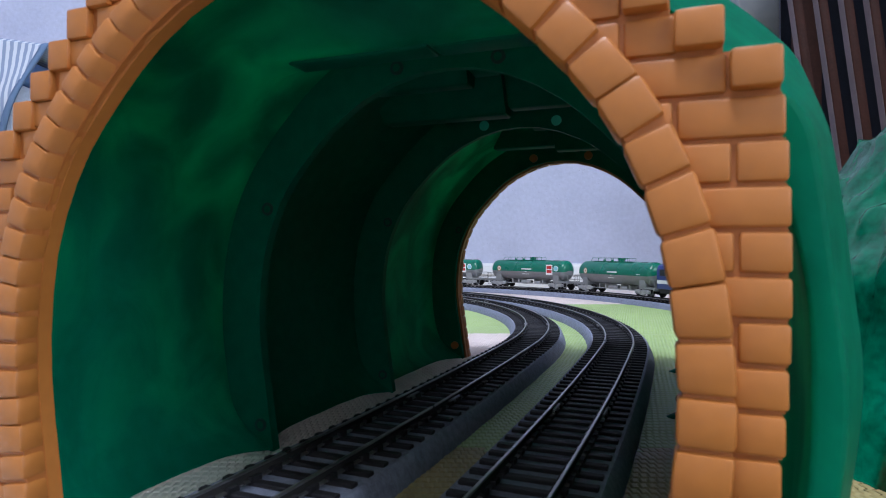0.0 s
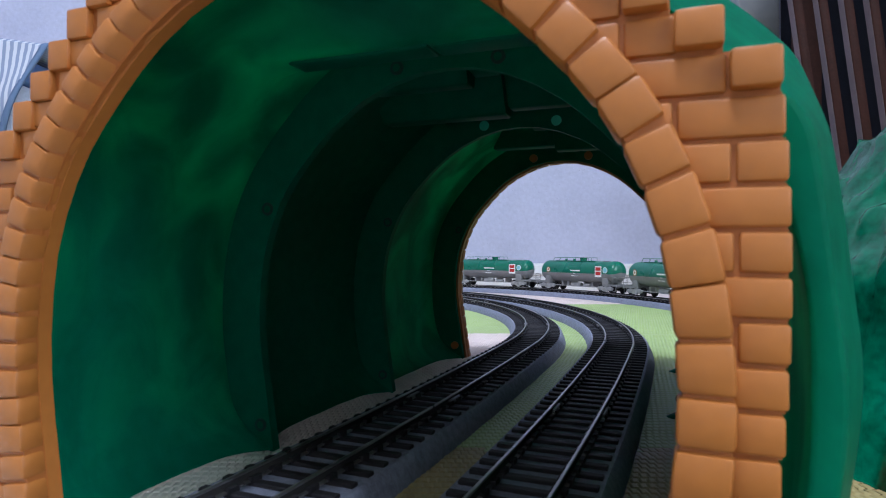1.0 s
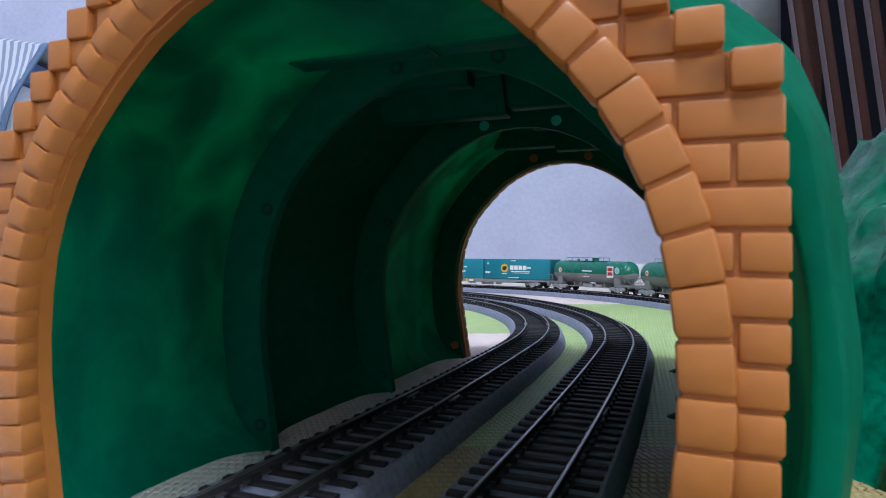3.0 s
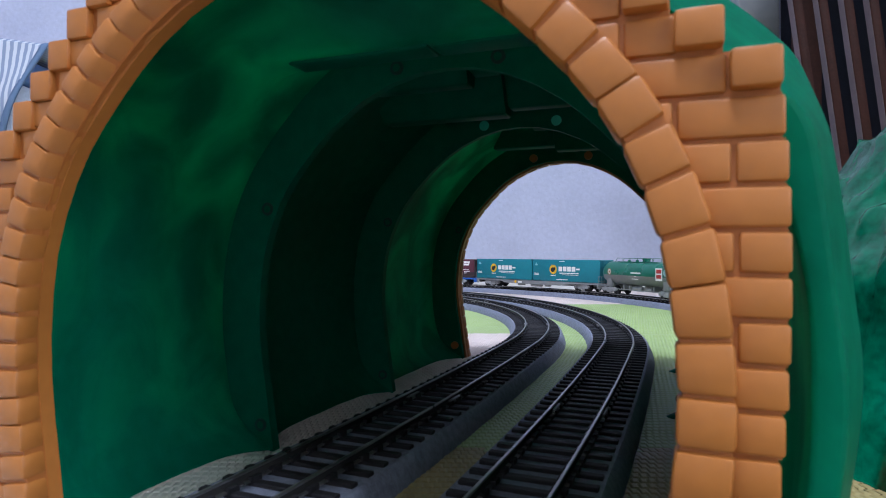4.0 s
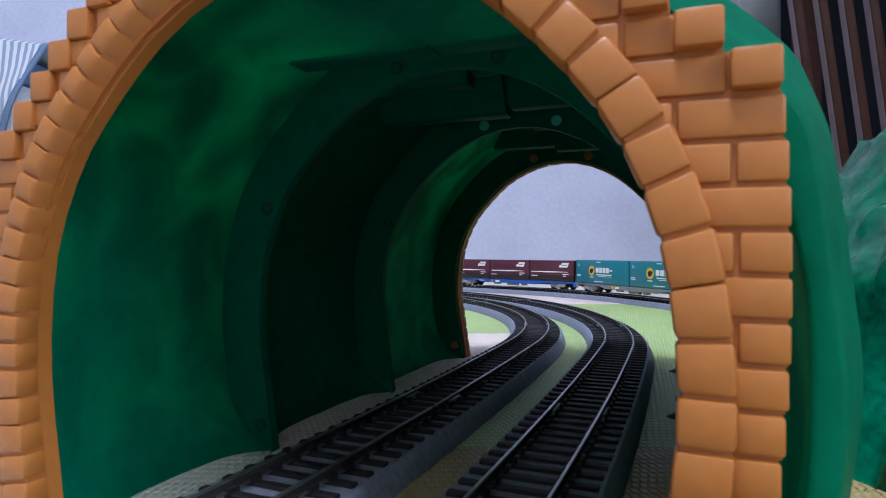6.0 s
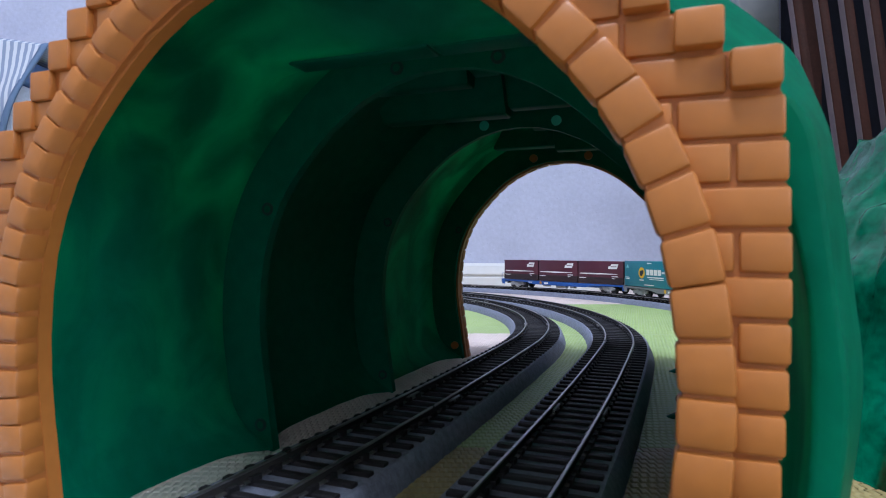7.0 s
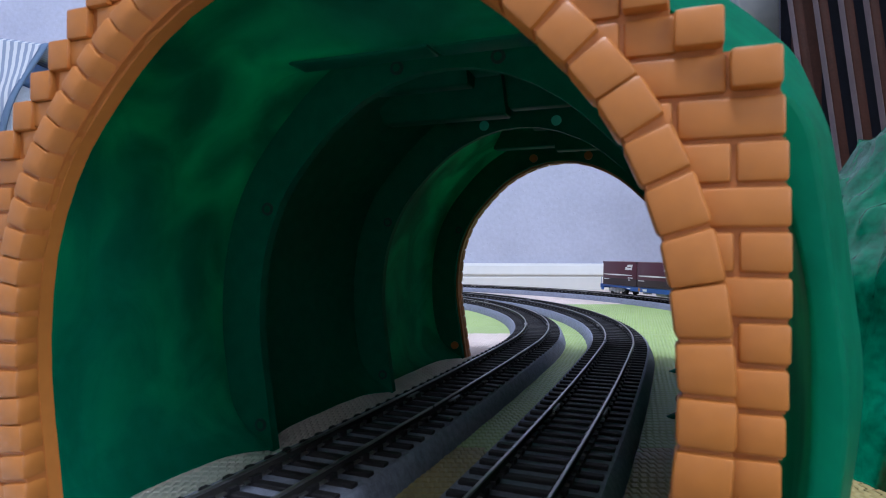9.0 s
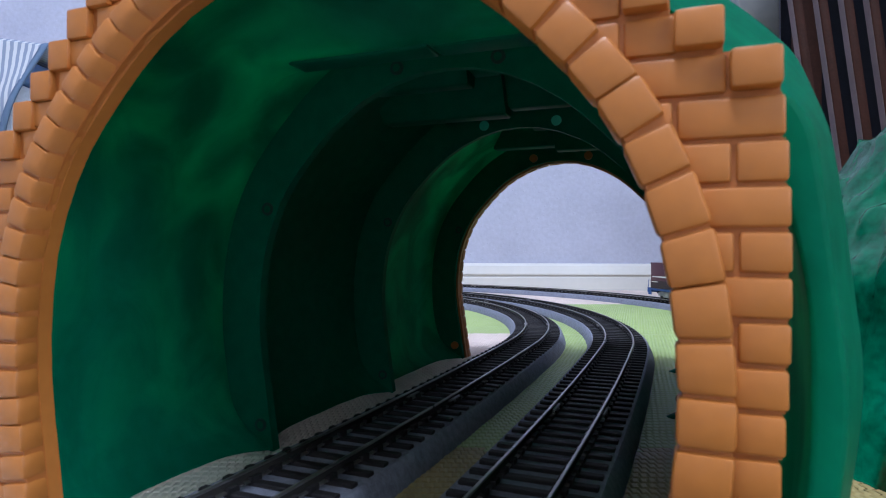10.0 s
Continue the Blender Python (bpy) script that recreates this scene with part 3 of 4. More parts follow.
    # moulded flat plates across the crown, stepped near the middle; under dips, thin slabs added to stop the glow
    for u0, u1, zl, ya, yb, ramp in plates:
        top = [(u, min(z + 0.6, zl + 1.2 if dips else 200)) for u, z in arch_points(19.4) if u0 < u < u1 and z > zl + 1.0]
        bm = bmesh.new()
        prism(bm, [(u0, zl), (u1, zl)] + ([(u1, top[-1][1])] if u1 < 15 else []) + top[::-1] + ([(u0, top[0][1])] if u0 > -15 else []), "y", ya, yb)
        for v in bm.verts:
            if v.co.y < (ya + 0.1) * MM:
                v.co.y -= ramp * MM * smooth01((v.co.z / MM - zl) / 6.0)
        low = [e for e in bm.edges if all(v.co.z < (zl + 0.1) * MM for v in e.verts)]
        bmesh.ops.bevel(bm, geom=low, offset=1.2 * MM, segments=3, affect="EDGES", profile=0.5)
        part("crown_plate", bm, GREEN_OPAQUE, t, smooth=True)
    return t


def tunnel():
    portal(TUNNEL @ Matrix.Translation((0, 0.0015, 0)), "orange plastic toy tunnel portal with moulded bricks and stepped top", 1)
    section(FACE_T + 1.5, 80.5, "green moulded plastic tunnel section behind the orange portal", 3, GREEN,
            [(-37, 4, 112.8, 54, 63, 0.4), (4.05, 38, 113.2, 55.5, 64, 0.4)], True, [(-60, 4, 113.4, 53, 63, 18), (4, 60, 113.8, 55, 64, 16)])
    # the opaque copy stands in for the shade inside this section; its skin is equally thick
    section(80.5, 167.0, "green moulded plastic middle tunnel section", 8, GREEN_OPAQUE,
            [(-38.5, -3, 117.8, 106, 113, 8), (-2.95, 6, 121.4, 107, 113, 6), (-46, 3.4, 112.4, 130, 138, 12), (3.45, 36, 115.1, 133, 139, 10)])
    section(167.0, 262.8, "green moulded plastic tunnel section at the far portal", 15, GREEN,
            [(-32, 1.4, 118.3, 234, 242, 8), (1.45, 36, 115.8, 235, 242, 8), (-8, 10, 125.0, 222, 227, 3)])
    far = portal(TUNNEL @ Matrix.Translation((0, 0.2675, 0)), "orange plastic toy tunnel portal at the far end", -1)
    holes = arc_walk(arch_points(5.2), 40)
    for k in PEG_HOLES:
        (u, z), _ = holes[k]
        bm = newrod((-u, FACE_T - 0.5, z), (-u, 8.9, z), 2.3, n=16)
        part("peg", bm, ORANGE, far, "round orange locating peg", smooth=True)


# ---- the train ----
def wheelset_mesh():
    bm = bmesh.new()
    for s in (-1, 1):
        rod(bm, (0, s * 7.3, 0), (0, s * 8.1, 0), 6.0, 20)
        rod(bm, (0, s * 8.1, 0), (0, s * 10.0, 0), 5.35, 20)
        for k in range(3):
            a = k * math.tau / 3
            box(bm, math.cos(a) * 2.6 - 0.6, math.cos(a) * 2.6 + 0.6, s * 10.0 - 0.2, s * 10.0 + 0.2, math.sin(a) * 2.6 - 0.6, math.sin(a) * 2.6 + 0.6)
    rod(bm, (0, -11.5, 0), (0, 11.5, 0), 1.1, 8)
    return mesh_of("wheelset", bm, DARK, True)


def bogie_frame():
    bm = bmesh.new()
    for s in (-1, 1):
        y0, y1 = sorted((s * 11.0, s * 13.2))
        prism(bm, [(-14.5, 7.6), (-14.5, 5.0), (-9.5, 3.4), (-6, 4.4), (-4.2, 2.2), (4.2, 2.2), (6, 4.4), (9.5, 3.4), (14.5, 5.0), (14.5, 7.6), (9, 9.2), (5, 8.2), (-5, 8.2), (-9, 9.2)], "y", y0, y1, bevel=0.35)
        for x in (-10.9, 10.9):
            rod(bm, (x, s * 13.0, 5.6), (x, s * 14.2, 5.6), 2.0, 12)
        for x in (-2.4, 0, 2.4):
            rod(bm, (x, s * 13.2, 3.0), (x, s * 13.2, 7.4), 0.85, 8)
    box(bm, -3, 3, -11, 11, 5.5, 9.0)
    return mesh_of("bogie", bm, TRUCK_GREY, True)


MESH = {}
BOGIES = []   # (bogie, offset along its wagon, wagon)
AXLES = []    # (wheelset, offset in the bogie)


def add_bogies(t, half, axle=10.9):
    if "w" not in MESH:
        MESH["w"], MESH["b"] = wheelset_mesh(), bogie_frame()
    for x in (-half, half):
        b = share("bogie", MESH["b"], t, pose(x * MM, 0, 0))
        BOGIES.append((b, x, t))
        for a in (-axle, axle):
            w = share("wheelset", MESH["w"], b, pose(a * MM, 0, 5.35 * MM))
            AXLES.append((w, a))


def bars(t, name, x, z, w, h, y, material, n=1):
    """A marking of plain bars on the side at y (mm)."""
    s = -1 if y < 0 else 1
    bm = bmesh.new()
    for i in range(n):
        y0, y1 = sorted((y, y + s * 0.12))
        box(bm, x - w / 2, x + w / 2, y0, y1, z - h / 2 - i * h * 1.7, z + h / 2 - i * h * 1.7)
    part(name, bm, material, t)


def disc(t, name, x, z, r, y, material, dy=0.12):
    s = -1 if y < 0 else 1
    bm = newrod((x, y, z), (x, y + s * dy, z), r, n=24)
    part(name, bm, material, t)


def hand_rail(t, pts, r=0.32, name="hand_rail", material=None):
    bm = bmesh.new()
    for a, b in zip(pts, pts[1:]):
        rod(bm, a, b, r, 6)
    part(name, bm, material or GREY_PAINT, t)


def coupler(t, x):
    bm = bmesh.new()
    d = 1 if x > 0 else -1
    lo, hi = sorted((x, x + d * 6))
    box(bm, lo, hi, -1.6, 1.6, 5.6, 7.8, bevel=0.3)
    lo, hi = sorted((x + d * 4.0, x + d * 7.0))
    box(bm, lo, hi, -2.6, 2.2, 5.0, 8.6, bevel=0.5)
    part("coupler", bm, DARK, t)


def tank_wagon(name_label, plates):
    t = thing("tank_wagon", name_label, "tank wagon", group="wagons of the goods train")
    r, zc = 14.6, 27.2

    def shell_rows(a0, a1):
        rows = []
        for x, k in ((-72.0, 0.0), (-71.7, 0.30), (-70.9, 0.55), (-69.6, 0.76), (-67.8, 0.91), (-65.4, 0.985), (-62, 1.0), (62, 1.0), (65.4, 0.985), (67.8, 0.91), (69.6, 0.76), (70.9, 0.55), (71.7, 0.30), (72.0, 0.0)):
            row = []
            for i in range(25):
                a = a0 + (a1 - a0) * i / 24
                k2 = max(k, 0.02)
                row.append((x, math.cos(a) * r * k2, zc + math.sin(a) * r * k2))
            rows.append(row)
        return rows
    split = math.radians(-9)
    bm = bmesh.new()
    sweep(bm, shell_rows(split, math.pi - split), closed=True)
    part("tank_top", bm, TANK_GREEN, t, "glossy green upper half of the tank", smooth=True)
    bm = bmesh.new()
    rows = shell_rows(math.pi - split, math.tau + split)
    sweep(bm, [[(x, y * 0.998, z - 0.03) for x, y, z in row] for row in rows], closed=True)
    part("tank_bottom", bm, GREY_PAINT, t, "grey lower half of the tank", smooth=True)
    # end saddles, frames and steps
    for d in (-1, 1):
        bm = bmesh.new()
        lo, hi = sorted((d * 50, d * 77))
        box(bm, lo, hi, -12.5, 12.5, 9.2, 11.6, bevel=0.4)
        lo, hi = sorted((d * 50, d * 61))
        prism(bm, [(lo, 11), (hi, 11), (hi - (2 if d > 0 else 0), 22), (lo + (0 if d > 0 else 2), 22)], "y", -12.8, 12.8, bevel=0.3)
        box(bm, *sorted((d * 76, d * 78)), -15, 15, 8.4, 12.0, bevel=0.3)
        part("end_frame", bm, GREY_PAINT, t, smooth=True)
        hand_rail(t, [(d * 77.5, -14.5, 9), (d * 77.5, -14.5, 21), (d * 69.5, -14.5, 21), (d * 69.5, -14.5, 9)])
        hand_rail(t, [(d * 77.5, 14.5, 9), (d * 77.5, 14.5, 21), (d * 69.5, 14.5, 21), (d * 69.5, 14.5, 9)])
        hand_rail(t, [(d * 77.5, -14.5, 21), (d * 77.5, 14.5, 21)])
        hand_rail(t, [(d * 77.5, -14.5, 15), (d * 77.5, 14.5, 15)])
        hand_rail(t, [(d * 70.5, -14.6, 9), (d * 70.5, -14.6, 3.5), (d * 75.5, -14.6, 3.5), (d * 75.5, -14.6, 9)], name="step")
        coupler(t, d * 77)
    # walkway with rails on top
    bm = bmesh.new()
    box(bm, -46, 30, -5.4, 5.4, 41.1, 41.9)
    for x in range(-44, 30, 9):
        box(bm, x, x + 1.2, -5, 5, 39.5, 41.2)
    part("walkway", bm, TANK_GREEN, t)
    for y in (-5.4, 5.4):
        hand_rail(t, [(-52, y, 41.0), (-48, y, 46), (-46, y, 46), (22, y, 46), (24, y, 46), (24, y, 41.5)], 0.3, material=TANK_GREEN)
        for x in (-36, -22, -6, 8):
            hand_rail(t, [(x, y, 41.5), (x, y, 46)], 0.28, name="rail_post", material=TANK_GREEN)
    bm = bmesh.new()
    rod(bm, (4, 0, 40), (4, 0, 45), 4.6, 18)
    rod(bm, (4, 0, 44.6), (4, 0, 45.6), 5.1, 18)
    part("manhole", bm, TANK_GREEN, t, smooth=True)
    bm = bmesh.new()
    for x in (-30, -14):
        rod(bm, (x, 0, 40.5), (x, 0, 44), 1.8, 10)
    part("valve", bm, TANK_GREEN, t, smooth=True)
    # brake gear under the belly
    bm = bmesh.new()
    rod(bm, (-12, -6, 8.8), (6, -6, 8.8), 3.0, 14)
    rod(bm, (14, -7, 8.5), (24, -7, 8.5), 2.2, 12)
    for x in (-30, -18, 12, 28):
        box(bm, x, x + 1.6, -9, 9, 6.2, 13)
    box(bm, -42, 42, -9.4, -8.4, 6.4, 7.4)
    part("brake_gear", bm, TRUCK_GREY, t, smooth=True)
    # markings, on both flanks
    for s in (-1, 1):
        y = s * 14.56
        disc(t, "emblem_ring", -52, 28.8, 4.0, y, GOLD)
        disc(t, "emblem_disc", -52, 28.8, 2.9, y + s * 0.1, WHITE)
        disc(t, "emblem_core", -52, 28.8, 1.6, y + s * 0.2, GOLD)
        bars(t, "lettering_bar", 2, 28.4, 19, 1.7, y, WHITE)
        bars(t, "lettering_bar", 1, 24.4, 4, 0.7, y, WHITE)
        bars(t, "lettering_bar", 0, 21.0, 12, 0.8, s * 13.6, WHITE)
        if plates:
            bars(t, "placard", 45, 28.0, 11.5, 14.5, y, WHITE)
            bars(t, "placard_field", 45, 31.4, 8.8, 4.4, y + s * 0.13, RED)
            bars(t, "placard_field", 45, 25.6, 8.8, 4.4, y + s * 0.13, RED)
            disc(t, "round_badge", 57, 30.0, 4.0, y, WHITE)
            disc(t, "round_badge_core", 57, 30.0, 3.3, y + s * 0.12, CYAN)
        else:
            bars(t, "lettering_bar", 50, 26.5, 7, 0.7, y, WHITE)
    add_bogies(t, 56.5)
    return t


def flat_base(t, material, z=12.4):
    bm = bmesh.new()
    for s in (-1, 1):
        y0, y1 = sorted((s * 13.0, s * 15.0))
        prism(bm, [(-120, 9.2), (-66, 9.2), (-50, 6.4), (50, 6.4), (66, 9.2), (120, 9.2), (120, z - 0.6), (-120, z - 0.6)], "y", y0, y1, bevel=0.3)
    box(bm, -120, 120, -13.5, 13.5, z - 2.4, z - 0.8)
    box(bm, -100, 100, -3, 3, 6.0, z - 2)
    for x in (-120, 120):
        box(bm, x - 0.9, x + 0.9, -15.4, 15.4, 7.0, z)
    part("underframe", bm, material, t, smooth=True)
    bm = bmesh.new()
    rod(bm, (-8, -8, 5.0), (12, -8, 5.0), 2.4, 12)
    box(bm, 20, 28, -11, -6, 3.6, 7)
    box(bm, -34, -22, -10, -6, 4.0, 7)
    part("brake_gear", bm, TRUCK_GREY, t, smooth=True)
    for d in (-1, 1):
        coupler(t, d * 115)
        for s in (-1, 1):
            hand_rail(t, [(d * 120.4, s * 14.5, 9), (d * 120.4, s * 14.5, 21), (d * 120.4, s * 9, 21), (d * 120.4, s * 9, 12)], material=material)
            bm = newbox(*sorted((d * 113, d * 119)), *sorted((s * 14.8, s * 15.6)), 4.6, 9.6, bevel=0.2)
            part("step", bm, material, t)


def container(t, x0, x1, z0, z1, main, ends, lower, kind):
    """A container made fast on its wagon, ribbed at the ends, with corner castings and its markings."""
    w = 15.4
    bm = bmesh.new()
    box(bm, x0, x1, -w, w, z0, z1, bevel=0.35)
    body = part("container", bm, main, t, smooth=True)
    if lower is not None:
        bm = newbox(x0 - 0.08, x1 + 0.08, -w - 0.08, w + 0.08, z0 + 0.3, z0 + 8.6)
        part("lower_band", bm, lower, body)
    for x, d in ((x0, -1), (x1, 1)):
        bm = bmesh.new()
        lo, hi = sorted((x, x + d * 0.25))
        box(bm, lo, hi, -w + 0.9, -0.3, z0 + 1, z1 - 0.8)
        box(bm, lo, hi, 0.3, w - 0.9, z0 + 1, z1 - 0.8)
        part("end_door", bm, ends, body)
        bm = bmesh.new()
        for y in (-9, -4, 4, 9):
            rod(bm, (x + d * 0.6, y, z0 + 1.5), (x + d * 0.6, y, z1 - 1.5), 0.3, 6)
        part("lock_rod", bm, ends, body)
        for y in (-w + 0.7, w - 0.7):
            for z in (z0 + 0.9, z1 - 0.9):
                bm = newbox(x - 0.9 if d > 0 else x - 0.15, x + 0.15 if d > 0 else x + 0.9, y - 0.85, y + 0.85, z - 1.0, z + 1.05, bevel=0.15)
                part("corner_casting", bm, ends, body)
    L = x1 - x0
    for s in (-1, 1):
        y = s * (w + 0.1)
        if kind == "teal":
            q = x0 + L * 0.325
            zz = (z0 + z1) / 2 + 1.4
            disc(body, "badge", q, zz, 6.6, y, YELLOW)
            # a plain dark shape on the badge
            bm = bmesh.new()
            rod(bm, (q - 0.6, y, zz - 0.4), (q - 0.6, y + s * 0.3, zz - 0.4), 3.4, 14)
            rod(bm, (q + 2.0, y, zz + 1.0), (q + 2.0, y + s * 0.28, zz + 1.0), 2.2, 12)
            part("badge_shape", bm, BLACK, body)
            bars(body, "lettering_bar", q, zz - 8.6, 9, 1.2, y, WHITE)
            # heavy signwriting as plain blocks
            for i in range(5):
                a = q + 13 + i * 7.6
                bm = bmesh.new()
                ya, yb = sorted((y, y + s * 0.14))
                box(bm, a - 3.1, a + 3.1, ya, yb, zz - 2.4 + (i == 4) * 2.2, zz + 4.2 - (i == 4) * 2.2)
                part("signwriting_block", bm, WHITE, body)
            bars(body, "lettering_bar", q + 28, zz - 5.0, 33, 1.3, y, WHITE)
            bars(body, "lettering_bar", q + 30, zz - 7.2, 28, 0.7, y, WHITE)
            bars(body, "lettering_bar", x0 + L * 0.46, z1 - 2.4, 9, 1.1, y, WHITE)
            bars(body, "lettering_bar", x0 + L * 0.46, z0 + 2.6, 20, 1.0, y, WHITE)
            bars(body, "lettering_bar", x0 + 7, z0 + 10.5, 9, 1.0, y, WHITE, 2)
            bm = bmesh.new()
            prism(bm, [(x0 + 4, z1 - 8.5), (x0 + 10, z1 - 8.5), (x0 + 7, z1 - 4.0)], "y", *sorted((y, y + s * 0.12)))
            part("triangle_mark", bm, CYAN, body)
        else:
            bm = bmesh.new()
            xa, xb, zz = x0 + 3, x0 + L * 0.88, z0 + 13.2
            prism(bm, [(xa, zz + 0.5), (xa, zz - 0.5), ((xa + xb) / 2, zz - 1.0), (xb, zz - 0.25), (xb, zz + 0.25), ((xa + xb) / 2, zz + 0.9)], "y", *sorted((y, y + s * 0.14)))
            part("stripe", bm, WHITE, body)
            bm = bmesh.new()
            ya, yb = sorted((y, y + s * 0.13))
            a = x0 + L * 0.79
            z = z1 - 6.8
            prism(bm, [(a - 8, z - 3), (a + 6, z - 3), (a + 8.5, z + 3.4), (a - 3, z + 3.4), (a - 4, z + 0.6), (a - 7, z + 0.6)], "y", ya, yb)
            part("logo_shape", bm, WHITE, body)
            bars(body, "logo_gap", a + 1, z + 0.1, 9, 0.8, y + s * 0.14, MAROON)
            bars(body, "lettering_bar", x0 + 8, z0 + 7.4, 12, 0.9, y + s * 0.05, WHITE)
            bars(body, "lettering_bar", x0 + L * 0.83, z0 + 10.0, 10, 1.0, y + s * 0.05, WHITE)
            bars(body, "lettering_bar", x0 + L * 0.80, z0 + 7.4, 5, 0.8, y + s * 0.05, WHITE)
    return body


def teal_wagon():
    t = thing("container_wagon", "grey flat wagon carrying two teal containers", "container wagon", group="wagons of the goods train")
    flat_base(t, GREY_PAINT)
    container(t, -118, -1.0, 12.4, 42.9, TEAL, TEAL_DARK, None, "teal")
    container(t, 1.0, 118, 12.4, 42.9, TEAL, TEAL_DARK, None, "teal")
    for s in (-1, 1):
        disc(t, "frame_badge", -34, 9.2, 2.2, s * 15.0, YELLOW)
        bars(t, "lettering_bar", -25, 8.8, 8, 2.4, s * 15.0, WHITE)
    add_bogies(t, 88)
    return t


def maroon_wagon():
    t = thing("container_wagon", "blue flat wagon carrying three maroon containers", "container wagon", group="wagons of the goods train")
    flat_base(t, BLUE)
    for i in (-1, 0, 1):
        container(t, i * 76.5 - 37.4, i * 76.5 + 37.4, 12.2, 41.7, MAROON, MAROON_DARK, MAROON_DARK, "maroon")
    for s in (-1, 1):
        disc(t, "frame_badge", -34, 9.2, 2.2, s * 15.0, GOLD)
        bars(t, "lettering_bar", -23, 8.8, 8, 2.6, s * 15.0, WHITE)
        bars(t, "lettering_bar", -56, 9.2, 8, 1.0, s * 15.0, WHITE)
    add_bogies(t, 88)
    return t


def locomotive():
    t = thing("locomotive", "deep blue model locomotive hauling the goods train", "model locomotive", group="wagons of the goods train")
    bm = bmesh.new()
    prism(bm, [(-17, 12), (17, 12), (17.2, 34), (15.5, 38.5), (9, 41), (-9, 41), (-15.5, 38.5), (-17.2, 34)], "x", -98, 98, bevel=0.8)
    part("body", bm, DEEP_BLUE, t, smooth=True)
    part("underframe", newbox(-96, 96, -15, 15, 7, 12, bevel=0.5), DARK, t)
    part("roof", newbox(-84, 84, -10, 10, 40.8, 43.5, bevel=0.8), TRUCK_GREY, t)
    for d in (-1, 1):
        part("windscreen", newbox(*sorted((d * 97.9, d * 98.3)), -13, 13, 26, 35, bevel=0.1), BLACK, t)
        part("light_strip", newbox(*sorted((d * 97.9, d * 98.3)), -14, 14, 17, 19, bevel=0.1), WHITE, t)
        for s in (-1, 1):
            hand_rail(t, [(d * 98.8, s * 13, 14), (d * 98.8, s * 13, 24)], material=WHITE)
            part("side_window", newbox(*sorted((d * 80, d * 92)), *sorted((s * 17.0, s * 17.4)), 27, 34, bevel=0.1), BLACK, t)
            part("white_panel", newbox(*sorted((d * 60, d * 97)), *sorted((s * 17.0, s * 17.3)), 18, 22), WHITE, t)
        coupler(t, d * 98)
    add_bogies(t, 62)
    return t


SPEED = 97.95


def motions():
    """The train runs round the loop at one speed; its bogies turn with the rails and its wheels roll."""
    def at(s):
        (x, y), h = place_c(s)
        return Vector((x * MM, y * MM, RAIL_Z * MM)), h
    for t, s0, half in TRAIN:
        rows, mine = [], [(b, x) for b, x, w in BOGIES if w is t]
        turn = {b: [] for b, _ in mine}
        for i in range(41):
            tm = i * 0.25
            s = s0 + SPEED * tm
            (p, hp), (q, hq) = at(s - half), at(s + half)
            d = q - p
            yaw = math.atan2(d.y, d.x)
            mid = (p + q) / 2
            rows.append((tm, Matrix.Translation(mid) @ Matrix.Rotation(yaw, 4, "Z")))
            for b, x in mine:
                h = hq if x > 0 else hp
                rel = (math.pi / 2 - h) - yaw
                rel = (rel + math.pi) % math.tau - math.pi
                turn[b].append((tm, Matrix.Translation((x * MM, 0, 0)) @ Matrix.Rotation(rel, 4, "Z")))
        walk(t, rows)
        for b, r in turn.items():
            walk(b, r)
    n = 134
    for w, a in AXLES:
        rows = []
        for i in range(n + 1):
            tm = 10.0 * i / n
            rows.append((tm, Matrix.Translation((a * MM, 0, 5.35 * MM)) @ Matrix.Rotation(SPEED * tm / 5.35, 4, "Y")))
        walk(w, rows)


# ---- things beside the layout ----
def hill():
    """A second toy hill with crinkled glossy flanks beside the tunnel."""
    bm = bmesh.new()
    bmesh.ops.create_icosphere(bm, subdivisions=6, radius=1.0)
    rx, ry, rz = 0.114, 0.105, 0.122
    for v in bm.verts:
        d = v.co.normalized()
        c = noise.noise(d * 3.0) * 0.10 + noise.noise(d * 8.0) * 0.05
        c += 0.035 * abs(noise.noise(Vector((d.x * 15, d.y * 15, d.z * 5)))) + 0.012 * noise.noise(d * 24) + 0.005 * noise.noise(d * 60)
        k = 1 + c
        flare = 1 + 0.15 * max(0.0, 1 - max(d.z, 0.0) / 0.4)
        v.co = Vector((d.x * rx * k * flare, d.y * ry * k * flare, (abs(max(d.z, 0.0)) ** 0.8) * rz * k - (0.006 if d.z < 0 else 0)))
    bm2 = bm
    ob = part("toy_hill", bm2, HILL, None, smooth=True)
    ob.matrix_basis = pose(0.236, 0.212, 0.006)
    ob.data.set_sharp_from_angle(angle=radians(180))
    tagged(ob, "glossy dark green crinkled plastic toy hill on the mat", "toy hill")


def slatted_rack():
    t = thing("slatted_rack", "dark brown wooden rack of upright slats by the wall", "slatted rack", pose(0, 0.86, -0.010))
    lean = Matrix.Rotation(radians(-8), 4, "Y")
    slat = mesh_of("slat", newbox(-6.5, 6.5, -7, 7, 0, 1000, bevel=1.5), WALNUT, True)
    # thin strip that paints the brighter left face of each slat
    edge = mesh_of("slat_lit_edge", newbox(-7.2, -6.52, -6, 5.5, 4, 996, bevel=0.3), WALNUT_LIT)
    for i in range(-1, 10):
        sl = share("slat", slat, t, Matrix.Translation(((588 + 35.6 * i) * MM, 0, 0)) @ lean)
        share("slat_lit_edge", edge, sl, Matrix.Identity(4))
    for z in (60, 640, 950):
        bm = newbox(470 - z * 0.14, 885 - z * 0.14, 13, 30, z, z + 34, bevel=1.5)
        part("rack_rail", bm, WALNUT, t, smooth=True)


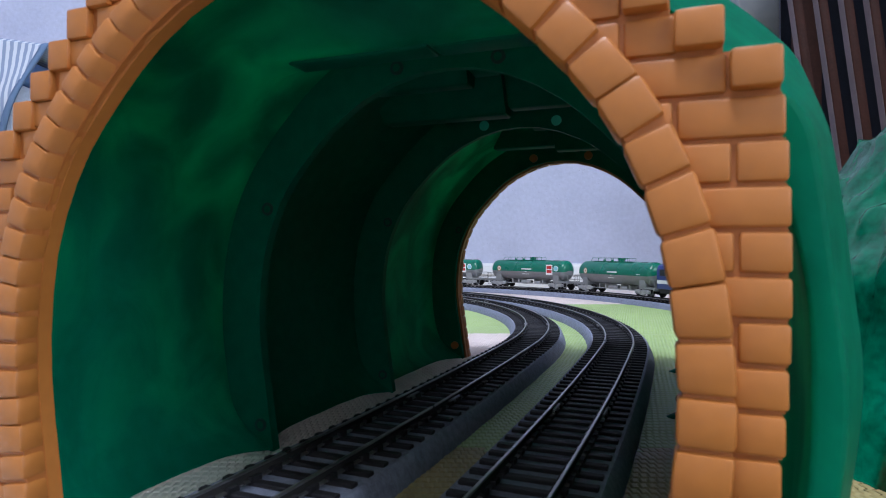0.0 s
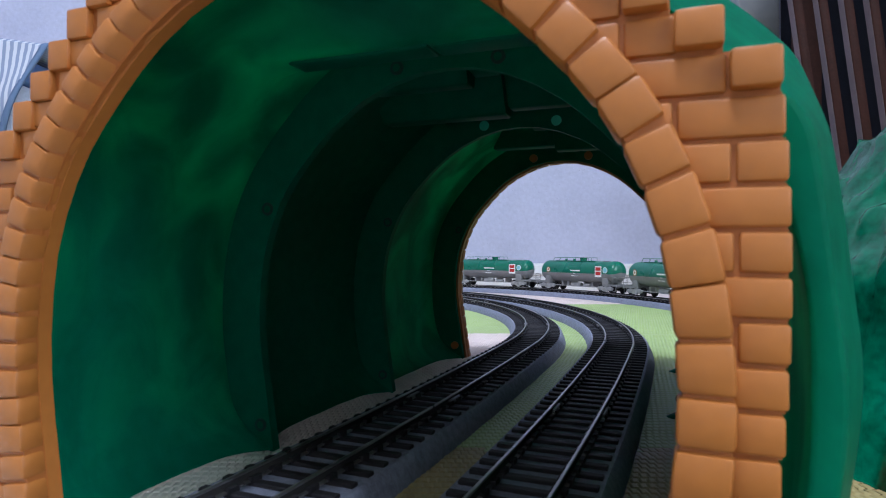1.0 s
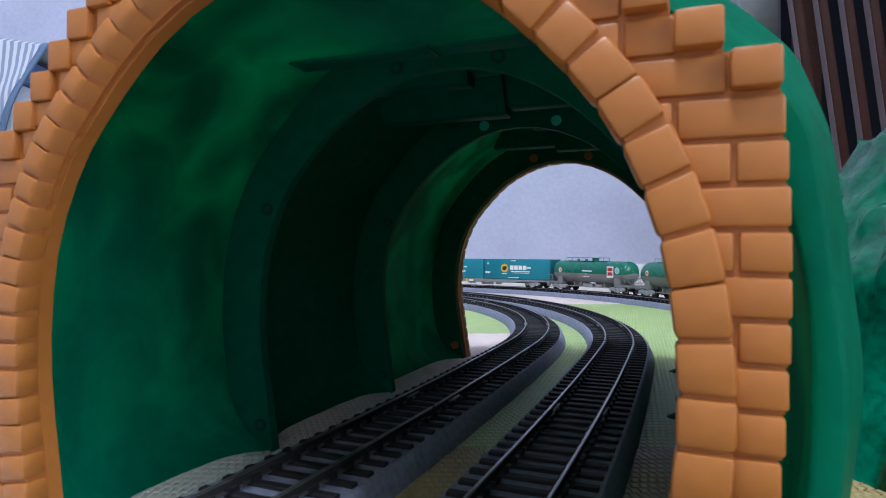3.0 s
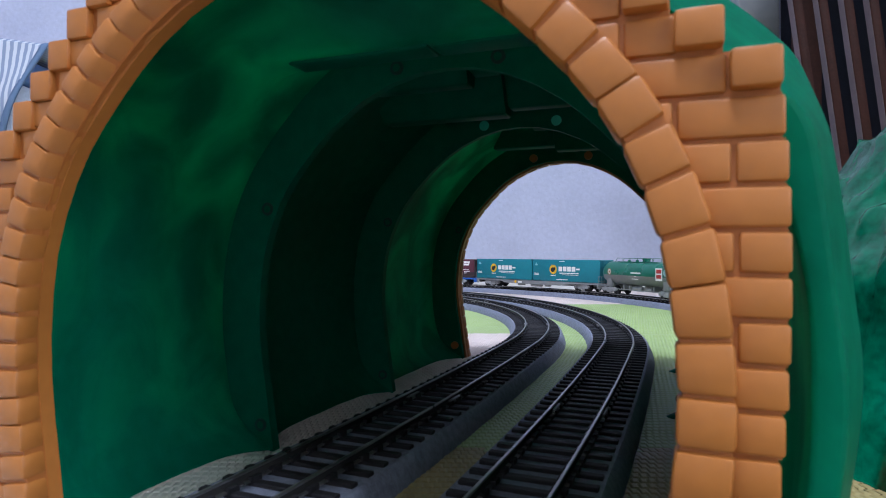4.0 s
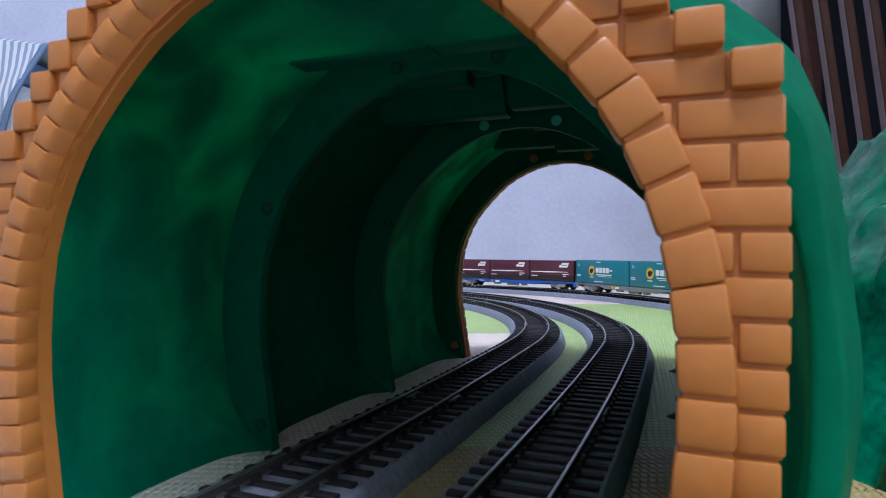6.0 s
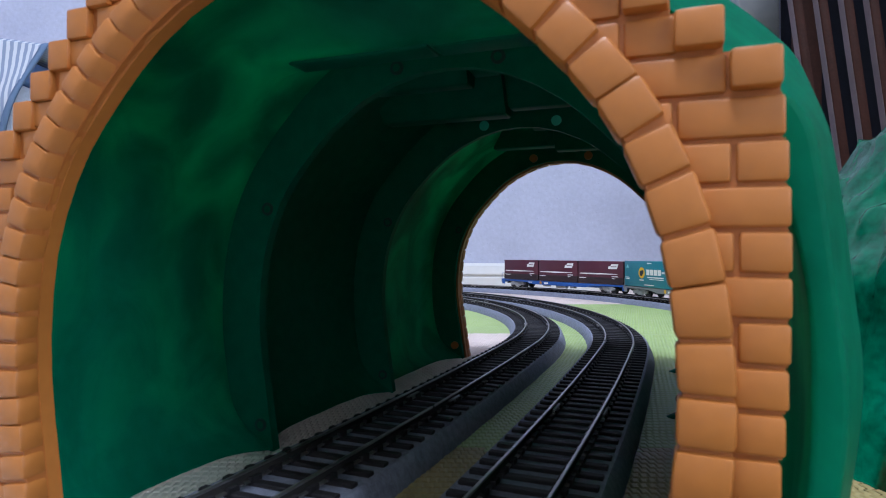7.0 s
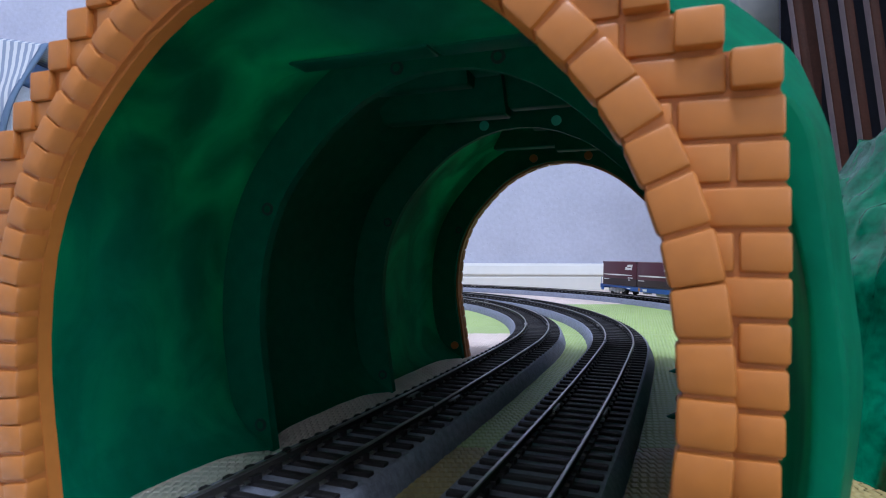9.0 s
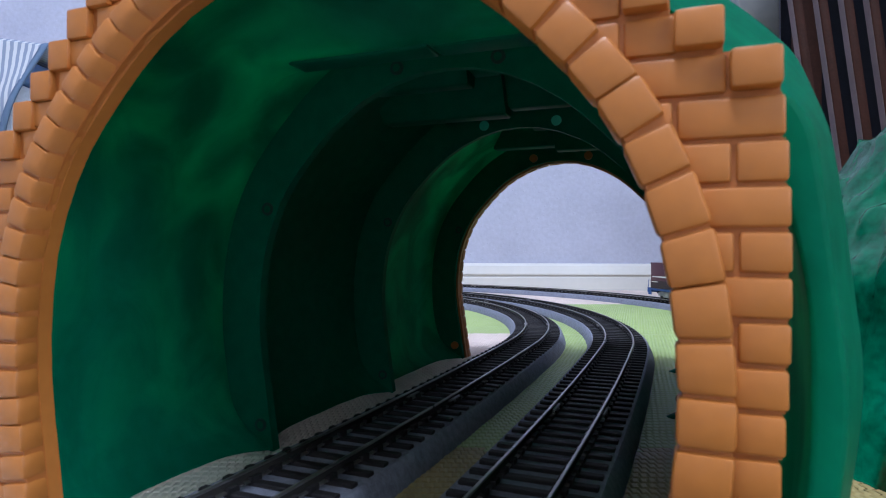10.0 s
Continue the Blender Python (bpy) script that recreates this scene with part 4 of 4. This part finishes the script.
def back_corner():
    # dark backing added for the gaps between slats; uprights and shelves are made up
    d = thing("cabinet", "dark navy backing added behind the slatted rack", "cabinet", pose(0, 0, 0))
    part("dark_backing", newbox(560, 1250, 990, 1020, FLOOR_Z, 1200, bevel=2), NAVY, d)
    for x0, x1 in ((560, 600), (880, 910), (1210, 1250)):
        part("upright", newbox(x0, x1, 972, 989.8, FLOOR_Z, 1200, bevel=2), WALNUT, d)
    for z in (FLOOR_Z, 720, 1170):
        part("shelf", newbox(600.2, 879.8, 950, 989.6, z, z + 22, bevel=1.5), WALNUT, d)
        part("shelf", newbox(910.2, 1209.8, 950, 989.6, z, z + 22, bevel=1.5), WALNUT, d)
    # upright strip added before the wall to give its shaded stretch
    g = part("wall_shade_strip", newbox(505, 575, 1050, 1080, FLOOR_Z, 1900, bevel=2), GREY_WALL_SHADE)
    tagged(g, "plain grey strip added as the shaded stretch of wall", "door leaf")


def cloth_stack():
    """Striped cloth hung over a stack of storage boxes."""
    t = thing("storage_box", "milky plastic storage box with blue lid", "storage box", pose(-0.92, 1.0, -0.010))
    part("box_body", newbox(-280, 280, -90, 90, 0, 330, bevel=12), CLEARBOX, t, smooth=True)
    part("box_lid", newbox(-286, 286, -96, 96, 330, 368, bevel=8), BLUEBOX, t, smooth=True)
    part("handle", newbox(150, 276, -104, -92, 235, 252, bevel=4), BLACK, t, smooth=True)
    part("label_plate", newbox(200, 262, -93, -90.2, 270, 292, bevel=0.5), WHITE, t)
    b = thing("blue_crate", "blue plastic crate under the milky box", "crate", pose(-0.90, 0.86, -0.010))
    part("crate_body", newbox(-300, 205, -40, 40, 0, 232, bevel=8), BLUEBOX, b, smooth=True)
    part("crate_rim", newbox(-306, 211, -46, 46, 222, 236, bevel=3), BLUEBOX, b, smooth=True)
    bm = bmesh.new()
    rows, rim = [], []
    for i in range(41):
        u = i / 40
        row = []
        for k in range(31):
            v = k / 30
            right = -582 - 62 * max(0.0, v - 0.35) / 0.65
            x = -1250 + (right + 1250) * u
            fall = max(0.0, v - 0.35) / 0.65
            z = 388 - 8 * v - 168 * fall + 5 * math.sin(u * 46 + v * 3) * fall - 22 * max(0, u - 0.9) * 10 * (1 - fall) * 0.3
            y = 1060 - 165 * min(v / 0.35, 1.0) - 18 * math.sin(fall * 2.6) + 4 * math.sin(u * 30 + v * 9)
            row.append((x, y, z))
        rows.append(row)
        if i >= 39:
            rim.append([(p[0] + 12 - (i - 39) * 8, p[1] - 1.0, p[2] + 0.5) for p in row])
    sweep(bm, rows, closed=False)
    c = part("striped_cover", bm, STRIPE, None, smooth=True)
    sm = c.modifiers.new("thick", "SOLIDIFY")
    sm.thickness = 0.006
    c.matrix_basis = pose(0, 0, -0.010)
    tagged(c, "blue and white striped cloth cover hanging over the storage box", "cloth cover")
    bm = bmesh.new()
    sweep(bm, rim, closed=False)
    h = part("hem", bm, HEM, c, "plain blue hem", smooth=True)
    sm = h.modifiers.new("thick", "SOLIDIFY")
    sm.thickness = 0.003


# ---- build ----
SLEEPER = sleeper_mesh()
setting()
mats()
build_track("inner black-sleepered model track with grey roadbed, through the tunnel", lambda s, o: place_ab(s, o), -640, 800, -330, 700, phase=-2.4)
build_track("outer black-sleepered model track with grey roadbed, through the tunnel", lambda s, o: place_ab(s, o + SPACING), -640, 800, -330, 700)
build_track("model track loop with grey roadbed that the goods train runs on", lambda s, o: place_c(s, -o), -400, 1950, 285, 800, step=9.0)
tunnel()
hill()
slatted_rack()
back_corner()
cloth_stack()
TRAIN = [(locomotive(), 801.0, 62.0), (tank_wagon("green and grey tank wagon with plain flank", False), 610.5, 56.5),
         (tank_wagon("green and grey tank wagon with red placard and round badge", True), 438.5, 56.5),
         (tank_wagon("green and grey tank wagon with red placard and round badge", True), 266.5, 56.5),
         (teal_wagon(), 66.0, 88.0), (maroon_wagon(), -177.0, 88.0)]
motions()
